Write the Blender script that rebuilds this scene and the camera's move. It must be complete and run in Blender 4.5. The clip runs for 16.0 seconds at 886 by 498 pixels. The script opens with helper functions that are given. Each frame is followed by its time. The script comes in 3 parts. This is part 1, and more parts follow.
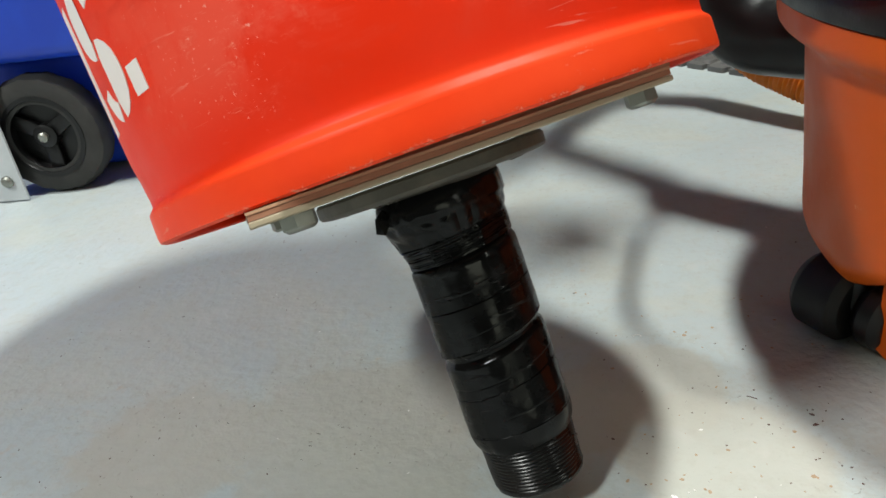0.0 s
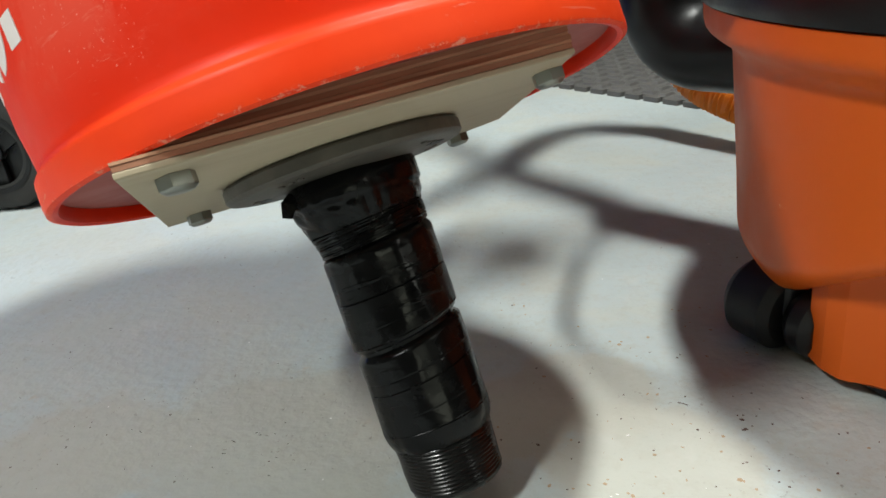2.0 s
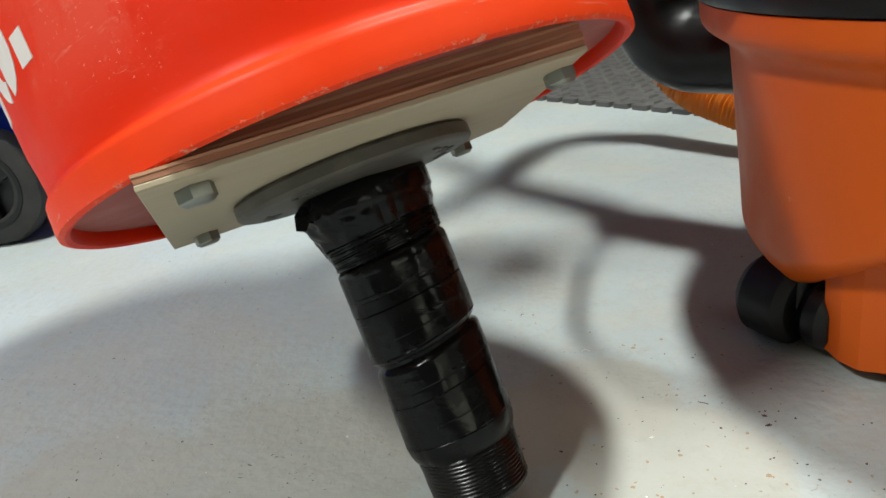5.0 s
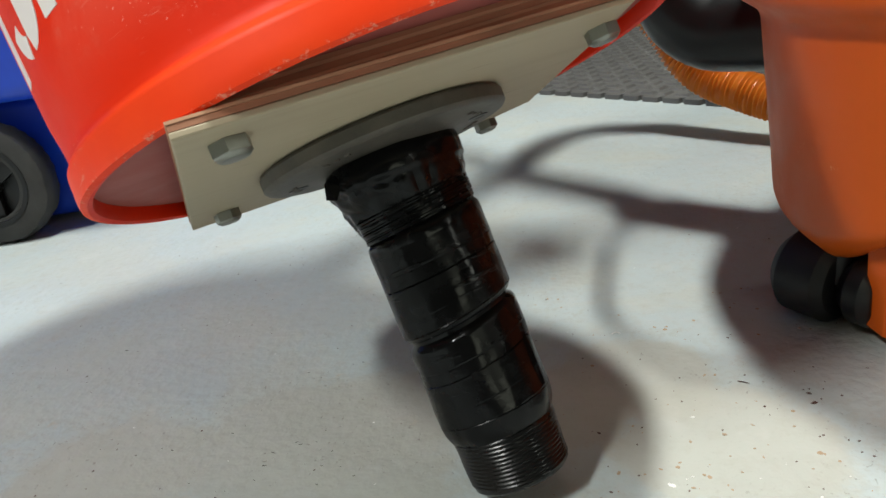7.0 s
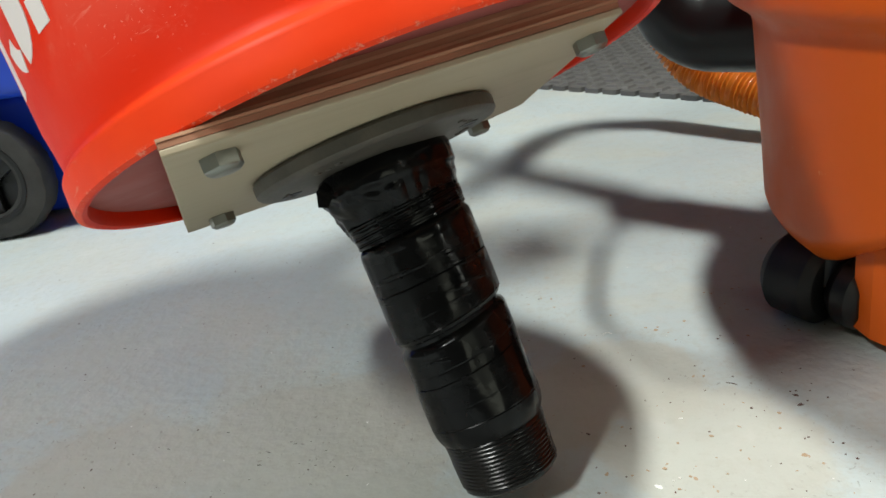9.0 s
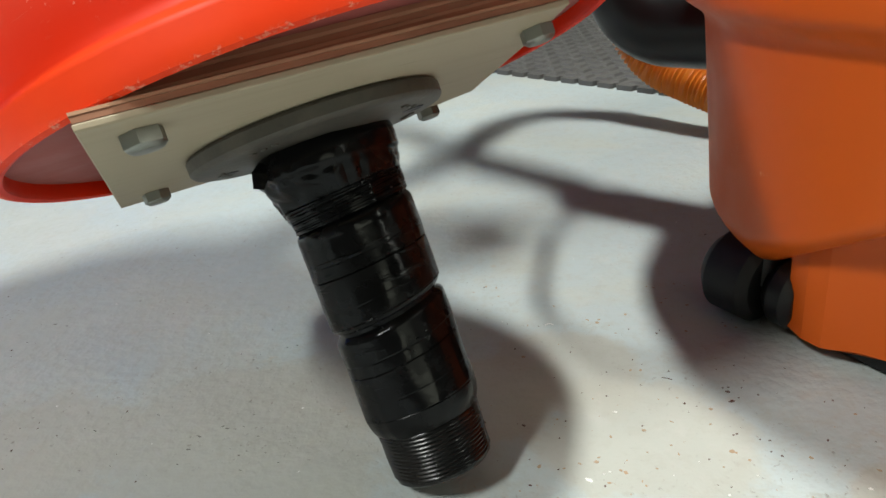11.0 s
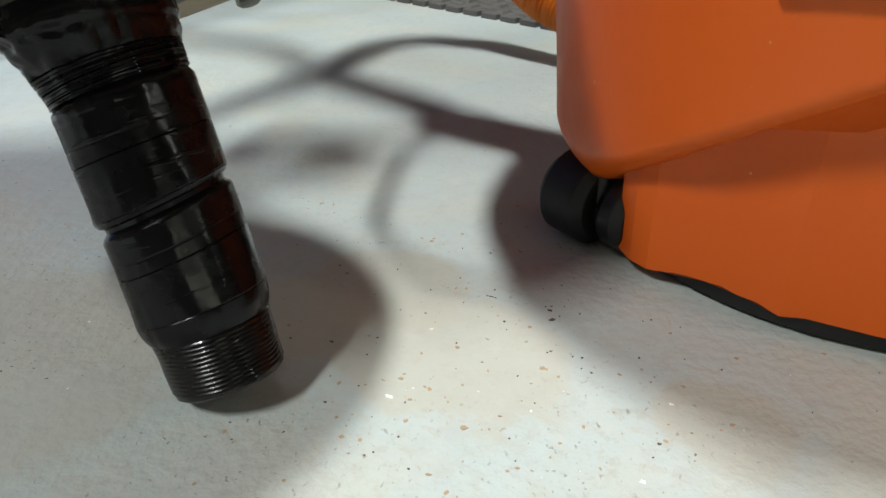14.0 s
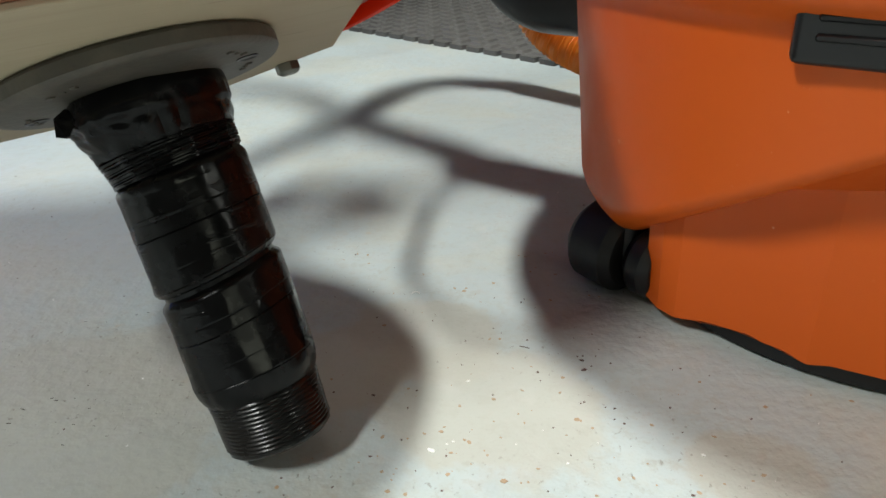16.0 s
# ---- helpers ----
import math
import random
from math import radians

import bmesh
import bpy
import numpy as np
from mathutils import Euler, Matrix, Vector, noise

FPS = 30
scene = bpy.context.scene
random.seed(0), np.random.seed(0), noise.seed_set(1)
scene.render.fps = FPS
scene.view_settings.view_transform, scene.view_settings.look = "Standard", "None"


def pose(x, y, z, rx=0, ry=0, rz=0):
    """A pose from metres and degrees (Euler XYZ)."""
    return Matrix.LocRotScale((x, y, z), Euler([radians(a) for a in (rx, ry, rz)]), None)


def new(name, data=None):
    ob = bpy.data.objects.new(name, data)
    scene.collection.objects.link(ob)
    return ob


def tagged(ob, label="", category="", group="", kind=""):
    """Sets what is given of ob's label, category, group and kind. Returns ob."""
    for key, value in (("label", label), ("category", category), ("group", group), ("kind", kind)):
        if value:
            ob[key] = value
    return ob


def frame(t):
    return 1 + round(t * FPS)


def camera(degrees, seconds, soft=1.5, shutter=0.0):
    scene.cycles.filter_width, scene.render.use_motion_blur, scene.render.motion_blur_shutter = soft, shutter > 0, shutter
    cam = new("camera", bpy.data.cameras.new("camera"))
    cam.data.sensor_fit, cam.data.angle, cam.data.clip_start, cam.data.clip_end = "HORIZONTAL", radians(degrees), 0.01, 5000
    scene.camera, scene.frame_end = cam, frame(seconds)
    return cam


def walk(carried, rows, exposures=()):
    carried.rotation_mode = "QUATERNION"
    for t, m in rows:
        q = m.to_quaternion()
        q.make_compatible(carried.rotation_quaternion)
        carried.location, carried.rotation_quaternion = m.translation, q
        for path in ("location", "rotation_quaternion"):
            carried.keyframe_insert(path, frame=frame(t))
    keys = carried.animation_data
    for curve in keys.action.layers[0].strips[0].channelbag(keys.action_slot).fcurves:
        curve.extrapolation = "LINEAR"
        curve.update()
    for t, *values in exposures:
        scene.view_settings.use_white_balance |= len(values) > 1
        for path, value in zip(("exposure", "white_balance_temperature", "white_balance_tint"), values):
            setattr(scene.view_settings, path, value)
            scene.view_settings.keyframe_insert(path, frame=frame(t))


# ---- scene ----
cam = camera(63.37, 16.0, soft=1.6)
# seconds, place, turn in degrees
PATH = [
    (0.0, 0.0535, -0.2799, 0.3007, 61.92, 6.72, 14.09),
    (0.5, 0.0488, -0.2777, 0.2904, 63.27, 1.95, 15.32),
    (1.0, 0.0837, -0.2680, 0.2778, 63.63, 4.14, 15.08),
    (1.5, 0.0882, -0.2668, 0.2629, 64.24, 5.04, 14.22),
    (2.0, 0.0823, -0.2759, 0.2664, 65.63, 5.43, 12.87),
    (2.5, 0.0916, -0.2683, 0.2645, 66.46, 7.40, 11.36),
    (3.0, 0.0894, -0.2701, 0.2622, 67.31, 7.81, 9.48),
    (3.5, 0.0819, -0.2718, 0.2597, 67.24, 7.87, 10.02),
    (6.0, 0.0671, -0.2808, 0.2604, 67.14, 7.49, 11.28),
    (6.5, 0.0642, -0.2792, 0.2566, 67.19, 7.66, 11.58),
    (7.0, 0.0484, -0.2754, 0.2416, 67.65, 8.13, 10.57),
    (7.5, 0.0539, -0.2777, 0.2459, 67.40, 8.45, 11.25),
    (8.0, 0.0508, -0.2753, 0.2468, 67.03, 8.26, 10.77),
    (8.5, 0.0486, -0.2742, 0.2445, 67.09, 8.39, 10.54),
    (9.0, 0.0541, -0.2759, 0.2494, 66.86, 8.08, 10.61),
    (11.5, 0.0660, -0.2669, 0.2488, 64.97, 4.47, 8.18),
    (12.0, 0.0770, -0.2681, 0.2435, 65.62, 5.06, 8.53),
    (12.5, 0.0736, -0.2624, 0.2385, 64.28, 3.80, 7.00),
    (13.0, 0.0904, -0.2502, 0.2209, 63.29, 3.59, 6.02),
    (13.5, 0.1070, -0.2406, 0.2111, 60.98, 0.12, 2.05),
    (14.0, 0.1053, -0.2444, 0.2130, 60.78, -0.34, 2.65),
    (14.5, 0.0978, -0.2504, 0.2220, 61.65, 0.08, 3.02),
    (15.0, 0.0988, -0.2495, 0.2337, 61.85, 0.50, 2.84),
    (15.5, 0.1030, -0.2522, 0.2365, 62.54, 1.50, 3.47),
    (16.0, 0.0981, -0.2517, 0.2360, 62.68, 1.36, 3.53),
]
EXPOSURE = [(0.0, 0.0), (16.0, 0.0)]
walk(cam, [(t, pose(x, y, z, rx, ry, rz)) for t, x, y, z, rx, ry, rz in PATH], EXPOSURE)

# ---- world and lamps ----
world = bpy.data.worlds.new("world")
scene.world = world
world.use_nodes = True
world.node_tree.nodes["Background"].inputs[0].default_value = (0.8, 0.88, 1.0, 1)
world.node_tree.nodes["Background"].inputs[1].default_value = 0.02

CEILING = 2.45


def area_lamp(name, eye, turn, size_x, size_y, watts, colour, tilt=0):
    data = bpy.data.lights.new(name, "AREA")
    data.shape, data.size, data.size_y, data.energy, data.color = "RECTANGLE", size_x, size_y, watts, colour
    ob = new(name, data)
    ob.matrix_world = pose(*eye, tilt, 0, turn)
    return ob


LAMPS = [
    ("tube_overhead", (0.235, 0.30, CEILING - 0.10), 0, 0.14, 0.38, 59, (0.97, 1.0, 0.95)),
    ("tube_front", (-1.30, -1.45, CEILING - 0.10), 0, 0.16, 0.6, 78, (0.965, 1.0, 0.95)),
    # unseen fill lamp added across the garage, in an added wall opening
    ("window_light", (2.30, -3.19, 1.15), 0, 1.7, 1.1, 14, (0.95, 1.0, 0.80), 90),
    ("tube_row", (4.5, -1.62, CEILING - 0.10), -17, 4.6, 0.11, 34, (0.97, 1.0, 0.90)),
    # weak fill lamp added at the back, with no known tube there
    ("tube_back", (-0.4, 2.9, CEILING - 0.10), 0, 1.2, 0.09, 9, (0.93, 1.0, 0.86)),
]
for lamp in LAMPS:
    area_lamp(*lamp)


# ---- materials ----
def rgb(*c):
    return (*c, 1.0)


class Mat:
    """A node material on a Principled shader, with object-space noise helpers."""

    def __init__(self, name, colour, rough=0.5, metal=0.0, spec=0.5, coat=0.0):
        self.m = bpy.data.materials.new(name)
        self.m.use_nodes = True
        self.t = self.m.node_tree
        self.b = self.t.nodes["Principled BSDF"]
        self.b.inputs["Base Color"].default_value = rgb(*colour)
        self.b.inputs["Roughness"].default_value = rough
        self.b.inputs["Metallic"].default_value = metal
        self.b.inputs["Specular IOR Level"].default_value = spec
        self.b.inputs["Coat Weight"].default_value = coat
        self.colour = None
        self.coord = self.t.nodes.new("ShaderNodeTexCoord").outputs["Object"]
        self.normal = None

    def noise(self, scale, detail=4.0, rough=0.55, stretch=None, distort=0.0):
        n = self.t.nodes.new("ShaderNodeTexNoise")
        n.inputs["Scale"].default_value = scale
        n.inputs["Detail"].default_value = detail
        n.inputs["Roughness"].default_value = rough
        n.inputs["Distortion"].default_value = distort
        src = self.coord
        if stretch:
            mp = self.t.nodes.new("ShaderNodeMapping")
            mp.inputs["Scale"].default_value = stretch
            self.t.links.new(src, mp.inputs[0])
            src = mp.outputs[0]
        self.t.links.new(src, n.inputs["Vector"])
        return n.outputs["Fac"]

    def ramp(self, fac, lo, hi, a=0.0, b=1.0):
        n = self.t.nodes.new("ShaderNodeMapRange")
        n.interpolation_type = "SMOOTHSTEP"
        for key, v in zip(("From Min", "From Max", "To Min", "To Max"), (lo, hi, a, b)):
            n.inputs[key].default_value = v
        self.t.links.new(fac, n.inputs["Value"])
        return n.outputs["Result"]

    def times(self, a, b):
        n = self.t.nodes.new("ShaderNodeMath")
        n.operation = "MULTIPLY"
        self.t.links.new(a, n.inputs[0])
        if isinstance(b, float):
            n.inputs[1].default_value = b
        else:
            self.t.links.new(b, n.inputs[1])
        return n.outputs[0]

    def blend(self, fac, colour):
        """Lays a colour over what is there, by fac."""
        n = self.t.nodes.new("ShaderNodeMix")
        n.data_type = "RGBA"
        if self.colour is None:
            n.inputs["A"].default_value = self.b.inputs["Base Color"].default_value
        else:
            self.t.links.new(self.colour, n.inputs["A"])
        n.inputs["B"].default_value = rgb(*colour)
        self.t.links.new(fac, n.inputs["Factor"])
        self.colour = n.outputs["Result"]
        self.t.links.new(self.colour, self.b.inputs["Base Color"])
        return self

    def rough(self, fac):
        self.t.links.new(fac, self.b.inputs["Roughness"])
        return self

    def bump(self, fac, height, strength=1.0):
        n = self.t.nodes.new("ShaderNodeBump")
        n.inputs["Distance"].default_value = height
        n.inputs["Strength"].default_value = strength
        self.t.links.new(fac, n.inputs["Height"])
        if self.normal is not None:
            self.t.links.new(self.normal, n.inputs["Normal"])
        self.normal = n.outputs["Normal"]
        self.t.links.new(self.normal, self.b.inputs["Normal"])
        return self

    def patch(self, x, y, r):
        """A ragged round patch of the ground."""
        d = self.t.nodes.new("ShaderNodeVectorMath")
        d.operation = "DISTANCE"
        d.inputs[1].default_value = (x, y, 0)
        self.t.links.new(self.coord, d.inputs[0])
        n = self.t.nodes.new("ShaderNodeMath")
        n.operation = "MULTIPLY_ADD"
        self.t.links.new(self.noise(16, 6, 0.7), n.inputs[0])
        n.inputs[1].default_value = 1.6 * r
        self.t.links.new(d.outputs["Value"], n.inputs[2])
        return self.ramp(n.outputs[0], 1.65 * r, 1.95 * r, 1.0, 0.0)


def make_floor():
    m = Mat("painted_concrete", (0.440, 0.500, 0.505), 0.42, spec=0.4)
    # old beige coat showing through the blue-grey paint in broad, ragged patches
    ragged = m.noise(5.2, 7, 0.68, None, 0.35)
    beige = m.ramp(ragged, 0.45, 0.62)
    m.blend(m.times(beige, 0.9), (0.478, 0.500, 0.458))
    for x, y, r in ((0.100, 0.030, 0.052), (0.060, 0.090, 0.045), (0.215, -0.010, 0.030), (0.020, 0.066, 0.040), (-0.106, 0.020, 0.080), (-0.235, 0.000, 0.060), (0.235, 0.180, 0.060)):
        m.blend(m.times(m.patch(x, y, r), 0.8), (0.448, 0.445, 0.392))
    pits = m.times(m.ramp(m.noise(120, 5, 0.7), 0.52, 0.64), m.ramp(m.noise(8, 4, 0.65), 0.44, 0.60))
    m.blend(m.times(pits, 0.35), (0.34, 0.32, 0.27))
    m.blend(m.ramp(m.noise(2.1, 3), 0.48, 0.72, 0, 0.45), (0.435, 0.445, 0.46))
    m.blend(m.ramp(m.noise(3.4, 4, 0.6, (1.0, 0.7, 1.0)), 0.52, 0.74, 0, 0.35), (0.43, 0.435, 0.425))
    # mottling inside the beige
    m.blend(m.times(m.ramp(m.noise(88, 5, 0.72), 0.47, 0.68), 0.34), (0.40, 0.39, 0.34))
    m.blend(m.times(m.ramp(m.noise(30, 5, 0.7), 0.50, 0.70), 0.22), (0.58, 0.575, 0.55))
    m.blend(m.times(m.ramp(m.noise(14, 5, 0.75), 0.55, 0.75), 0.22), (0.39, 0.385, 0.38))
    rust = m.times(m.ramp(m.noise(34, 3, 0.6), 0.66, 0.74), m.ramp(m.noise(7, 2), 0.48, 0.6))
    m.blend(m.times(rust, 0.45), (0.50, 0.36, 0.22))
    scars = m.times(m.ramp(m.noise(300, 3, 0.6, (1, 0.7, 1), 0.2), 0.64, 0.69), m.ramp(m.noise(9, 3), 0.46, 0.6))
    m.blend(m.times(scars, 0.5), (0.22, 0.19, 0.155))
    m.blend(m.ramp(m.noise(480, 2), 0.58, 0.85, 0, 0.35), (0.30, 0.29, 0.28))
    m.rough(m.ramp(m.noise(9, 4), 0.3, 0.7, 0.36, 0.58))
    # orange-peel of the roller, worn smooth in places
    stipple = m.times(m.noise(140, 3, 0.5), m.ramp(m.noise(6, 4, 0.65), 0.40, 0.58, 0.25, 1.0))
    m.bump(stipple, 0.0018, 0.65)
    m.bump(m.noise(420, 2, 0.6), 0.0003, 0.4)
    m.bump(scars, -0.0007, 0.7)
    return m.m


def make_red():
    m = Mat("red_plastic", (0.80, 0.025, 0.002), 0.5, spec=0.2)
    xyz = m.t.nodes.new("ShaderNodeSeparateXYZ")
    m.t.links.new(m.coord, xyz.inputs[0])
    height = xyz.outputs["Z"]
    # the pale haze thins out in the hollow above the foot
    hazy = m.times(m.ramp(m.noise(15, 6, 0.7, None, 0.4), 0.42, 0.60), m.ramp(m.noise(5, 2), 0.34, 0.56, 0.55, 1.0))
    m.blend(m.times(m.times(hazy, m.ramp(height, 0.030, 0.060)), 0.62), (0.84, 0.105, 0.062))
    m.blend(m.times(m.times(m.ramp(m.noise(13, 5, 0.65, (0.6, 0.6, 1.6), 0.5), 0.52, 0.68), m.ramp(height, 0.026, 0.045)), 0.5), (0.60, 0.014, 0.002))
    flat = m.t.nodes.new("ShaderNodeVectorMath")
    flat.operation = "MULTIPLY"
    flat.inputs[1].default_value = (1, 1, 0)
    m.t.links.new(m.coord, flat.inputs[0])
    out = m.t.nodes.new("ShaderNodeVectorMath")
    out.operation = "DISTANCE"
    out.inputs[1].default_value = (0.008, -0.006, 0)
    m.t.links.new(flat.outputs[0], out.inputs[0])
    outside = m.ramp(out.outputs["Value"], 0.1395, 0.1410)
    m.blend(m.times(outside, m.times(m.ramp(height, 0.021, 0.031, 1.0, 0.0), m.ramp(m.noise(20, 4), 0.3, 0.7, 0.5, 0.95))), (0.92, 0.066, 0.011))
    m.blend(m.times(m.times(m.ramp(m.noise(38, 5, 0.75), 0.56, 0.76), m.ramp(height, 0.030, 0.060)), 0.4), (0.82, 0.19, 0.12))
    m.blend(m.times(m.times(m.ramp(m.noise(120, 6, 0.8, (0.7, 0.7, 1.6), 0.5), 0.55, 0.70), m.ramp(m.noise(7, 3), 0.42, 0.62)), m.times(m.ramp(height, 0.028, 0.050), 0.45)), (0.84, 0.24, 0.16))
    scratch = m.times(m.ramp(m.noise(95, 3, 0.6, (0.35, 0.35, 3.2), 0.7), 0.65, 0.70), m.ramp(m.noise(16, 3), 0.5, 0.62))
    m.blend(m.times(scratch, 0.3), (0.85, 0.42, 0.32))
    specks = m.times(m.ramp(m.noise(520, 3, 0.65), 0.645, 0.70), m.ramp(m.noise(15, 3), 0.54, 0.66))
    m.blend(m.times(specks, 0.32), (0.88, 0.60, 0.50))
    # pale nicks where the foot has been dragged over concrete
    foot = m.times(m.times(outside, m.ramp(height, 0.0072, 0.0092, 1.0, 0.0)), m.ramp(m.noise(240, 4, 0.75), 0.54, 0.66))
    m.blend(m.times(foot, 0.5), (0.92, 0.48, 0.34))
    m.rough(m.ramp(m.noise(14, 4), 0.35, 0.7, 0.40, 0.60))
    m.bump(m.noise(60, 4, 0.6), 0.0006, 0.3)
    m.bump(foot, -0.0006, 0.5)
    return m.m


def make_orange():
    m = Mat("orange_plastic", (0.60, 0.098, 0.007), 0.42, spec=0.3)
    m.blend(m.ramp(m.noise(5, 3), 0.4, 0.75, 0, 0.3), (0.53, 0.083, 0.007))
    m.blend(m.times(m.ramp(m.noise(190, 2), 0.7, 0.76), m.ramp(m.noise(9, 2), 0.55, 0.7)), (0.8, 0.46, 0.28))
    m.rough(m.ramp(m.noise(30, 4), 0.3, 0.7, 0.40, 0.54))
    m.bump(m.noise(900, 2), 0.0002, 0.35)
    return m.m


def make_tape():
    m = Mat("vinyl_tape", (0.003, 0.003, 0.0033), 0.15, spec=0.2)
    m.blend(m.times(m.ramp(m.noise(70, 5, 0.65), 0.6, 0.78), m.times(m.ramp(m.noise(20, 2), 0.54, 0.7), 0.45)), (0.03, 0.03, 0.032))
    m.rough(m.ramp(m.noise(45, 5, 0.6), 0.35, 0.7, 0.14, 0.42))
    m.bump(m.noise(55, 3, 0.5, (0.8, 0.8, 1.2)), 0.0009, 0.5)
    creases = m.ramp(m.noise(75, 3, 0.55, (0.25, 0.25, 3.0), 0.4), 0.60, 0.66)
    m.bump(m.times(creases, m.ramp(m.noise(26, 2), 0.50, 0.62)), 0.0005, 0.8)
    m.bump(m.noise(330, 2, 0.5, (0.3, 0.3, 2.2)), 0.00006, 0.5)
    return m.m


def make_ply_face():
    m = Mat("birch_face", (0.41, 0.345, 0.24), 0.6, spec=0.3)
    m.blend(m.ramp(m.noise(22, 4, 0.6, (0.25, 3.0, 1.0)), 0.45, 0.75, 0, 0.5), (0.35, 0.28, 0.19))
    m.blend(m.times(m.ramp(m.noise(60, 2, 0.5, (0.3, 4, 1)), 0.66, 0.74), 0.5), (0.2, 0.15, 0.1))
    m.bump(m.noise(160, 3, 0.5, (0.2, 2.5, 1)), 0.0003, 0.5)
    return m.m


def make_veneer(name, colour):
    m = Mat(name, colour, 0.7)
    m.blend(m.ramp(m.noise(60, 3, 0.6, (0.4, 0.4, 3)), 0.42, 0.72, 0, 0.6), tuple(0.6 * c for c in colour))
    m.bump(m.noise(300, 3), 0.0004, 0.5)
    return m.m


def make_iron():
    m = Mat("cast_iron", (0.080, 0.072, 0.060), 0.5, metal=0.2, spec=0.4)
    m.blend(m.ramp(m.noise(60, 4), 0.45, 0.7, 0, 0.6), (0.115, 0.100, 0.080))
    m.blend(m.times(m.ramp(m.noise(150, 3), 0.6, 0.72), 0.7), (0.07, 0.06, 0.055))
    m.bump(m.noise(260, 3), 0.0005, 0.6)
    return m.m


def make_plain(name, colour, rough, metal=0.0, fleck=None, bump=0.0002, scale=400, spec=0.5):
    m = Mat(name, colour, rough, metal, spec)
    m.blend(m.ramp(m.noise(18, 4), 0.4, 0.75, 0, 0.5), fleck or tuple(min(1, 1.35 * c + 0.004) for c in colour))
    m.rough(m.ramp(m.noise(40, 3), 0.3, 0.7, max(0.05, rough - 0.07), rough + 0.1))
    m.bump(m.noise(scale, 2), bump, 0.5)
    return m.m


FLOOR, RED, ORANGE, TAPE = make_floor(), make_red(), make_orange(), make_tape()
PLY, IRON = make_ply_face(), make_iron()
VENEER_DARK = make_veneer("dark_veneer", (0.36, 0.160, 0.090))
VENEER_LIGHT = make_veneer("light_veneer", (0.50, 0.27, 0.16))
ZINC = make_plain("zinc_steel", (0.29, 0.295, 0.265), 0.40, 0.9, (0.20, 0.19, 0.165))
BLACK_PIPE = make_plain("black_iron_thread", (0.006, 0.006, 0.006), 0.20, 0.0, (0.022, 0.017, 0.013), spec=0.36)
BLACK = make_plain("black_plastic", (0.006, 0.006, 0.0065), 0.36, spec=0.38)
DUSTY_BLACK = make_plain("dusty_black_plastic", (0.009, 0.009, 0.010), 0.55, 0, (0.03, 0.029, 0.028), spec=0.35)
BLACK_GLOSS = make_plain("glossy_black_plastic", (0.012, 0.012, 0.013), 0.18)
RUBBER = make_plain("black_rubber", (0.02, 0.02, 0.019), 0.7, 0, (0.05, 0.047, 0.043), 0.0006, 150)
MATRUBBER = make_plain("grey_mat_rubber", (0.092, 0.089, 0.085), 0.5, 0, (0.135, 0.130, 0.124), 0.0008, 120)
DUSTY_RED = make_plain("dusty_red_plastic", (0.36, 0.09, 0.075), 0.6, 0, (0.30, 0.10, 0.09))
RUST = make_plain("rusty_iron", (0.07, 0.04, 0.025), 0.7, 0.2, (0.12, 0.065, 0.04), 0.0006, 300)
HOSE = make_plain("orange_hose_plastic", (0.60, 0.175, 0.014), 0.42)
BLUE = make_plain("blue_plastic", (0.008, 0.05, 0.50), 0.4, 0, (0.01, 0.075, 0.62))
POST = make_plain("grey_painted_steel", (0.52, 0.55, 0.57), 0.45, 0.1)
WHITE_INK = make_plain("white_stencil_paint", (0.80, 0.74, 0.72), 0.55, 0, (0.75, 0.62, 0.58))
WALL = make_plain("wall_paint", (0.14, 0.135, 0.125), 0.8, 0, (0.11, 0.106, 0.098), 0.0008, 60)
WOOD = make_veneer("pine_timber", (0.52, 0.33, 0.17))
CHIP_TAN = make_plain("tan_chip", (0.37, 0.265, 0.17), 0.8)
CHIP_DARK = make_plain("dark_chip", (0.10, 0.055, 0.045), 0.8)
CHIP_GREY = make_plain("dark_pit_grey", (0.085, 0.075, 0.065), 0.85)
CHIP_WHITE = make_plain("white_chip", (0.75, 0.75, 0.72), 0.6)


SIZE = 0.965  # the numbers of the things below are in units of this many metres


# ---- mesh helpers ----
def mesh_of(bm, name, smooth=38):
    bmesh.ops.recalc_face_normals(bm, faces=bm.faces)
    limit = radians(smooth)
    for f in bm.faces:
        f.smooth = smooth > 0
    for e in bm.edges:
        if smooth and len(e.link_faces) == 2 and e.calc_face_angle(0) > limit:
            e.smooth = False
    me = bpy.data.meshes.new(name)
    bm.to_mesh(me)
    bm.free()
    return me


def part(name, bm, material, parent=None, label="", smooth=38):
    ob = new(name, mesh_of(bm, name, smooth))
    ob.data.materials.append(material)
    if parent is not None:
        ob.parent = parent
    if label:
        tagged(ob, label)
    return ob


def thing(name, m, label, category, group="", kind=""):
    ob = new(name)
    ob.empty_display_size = 0.05
    ob.matrix_world = m @ Matrix.Scale(SIZE, 4)
    return tagged(ob, label, category, group, kind)


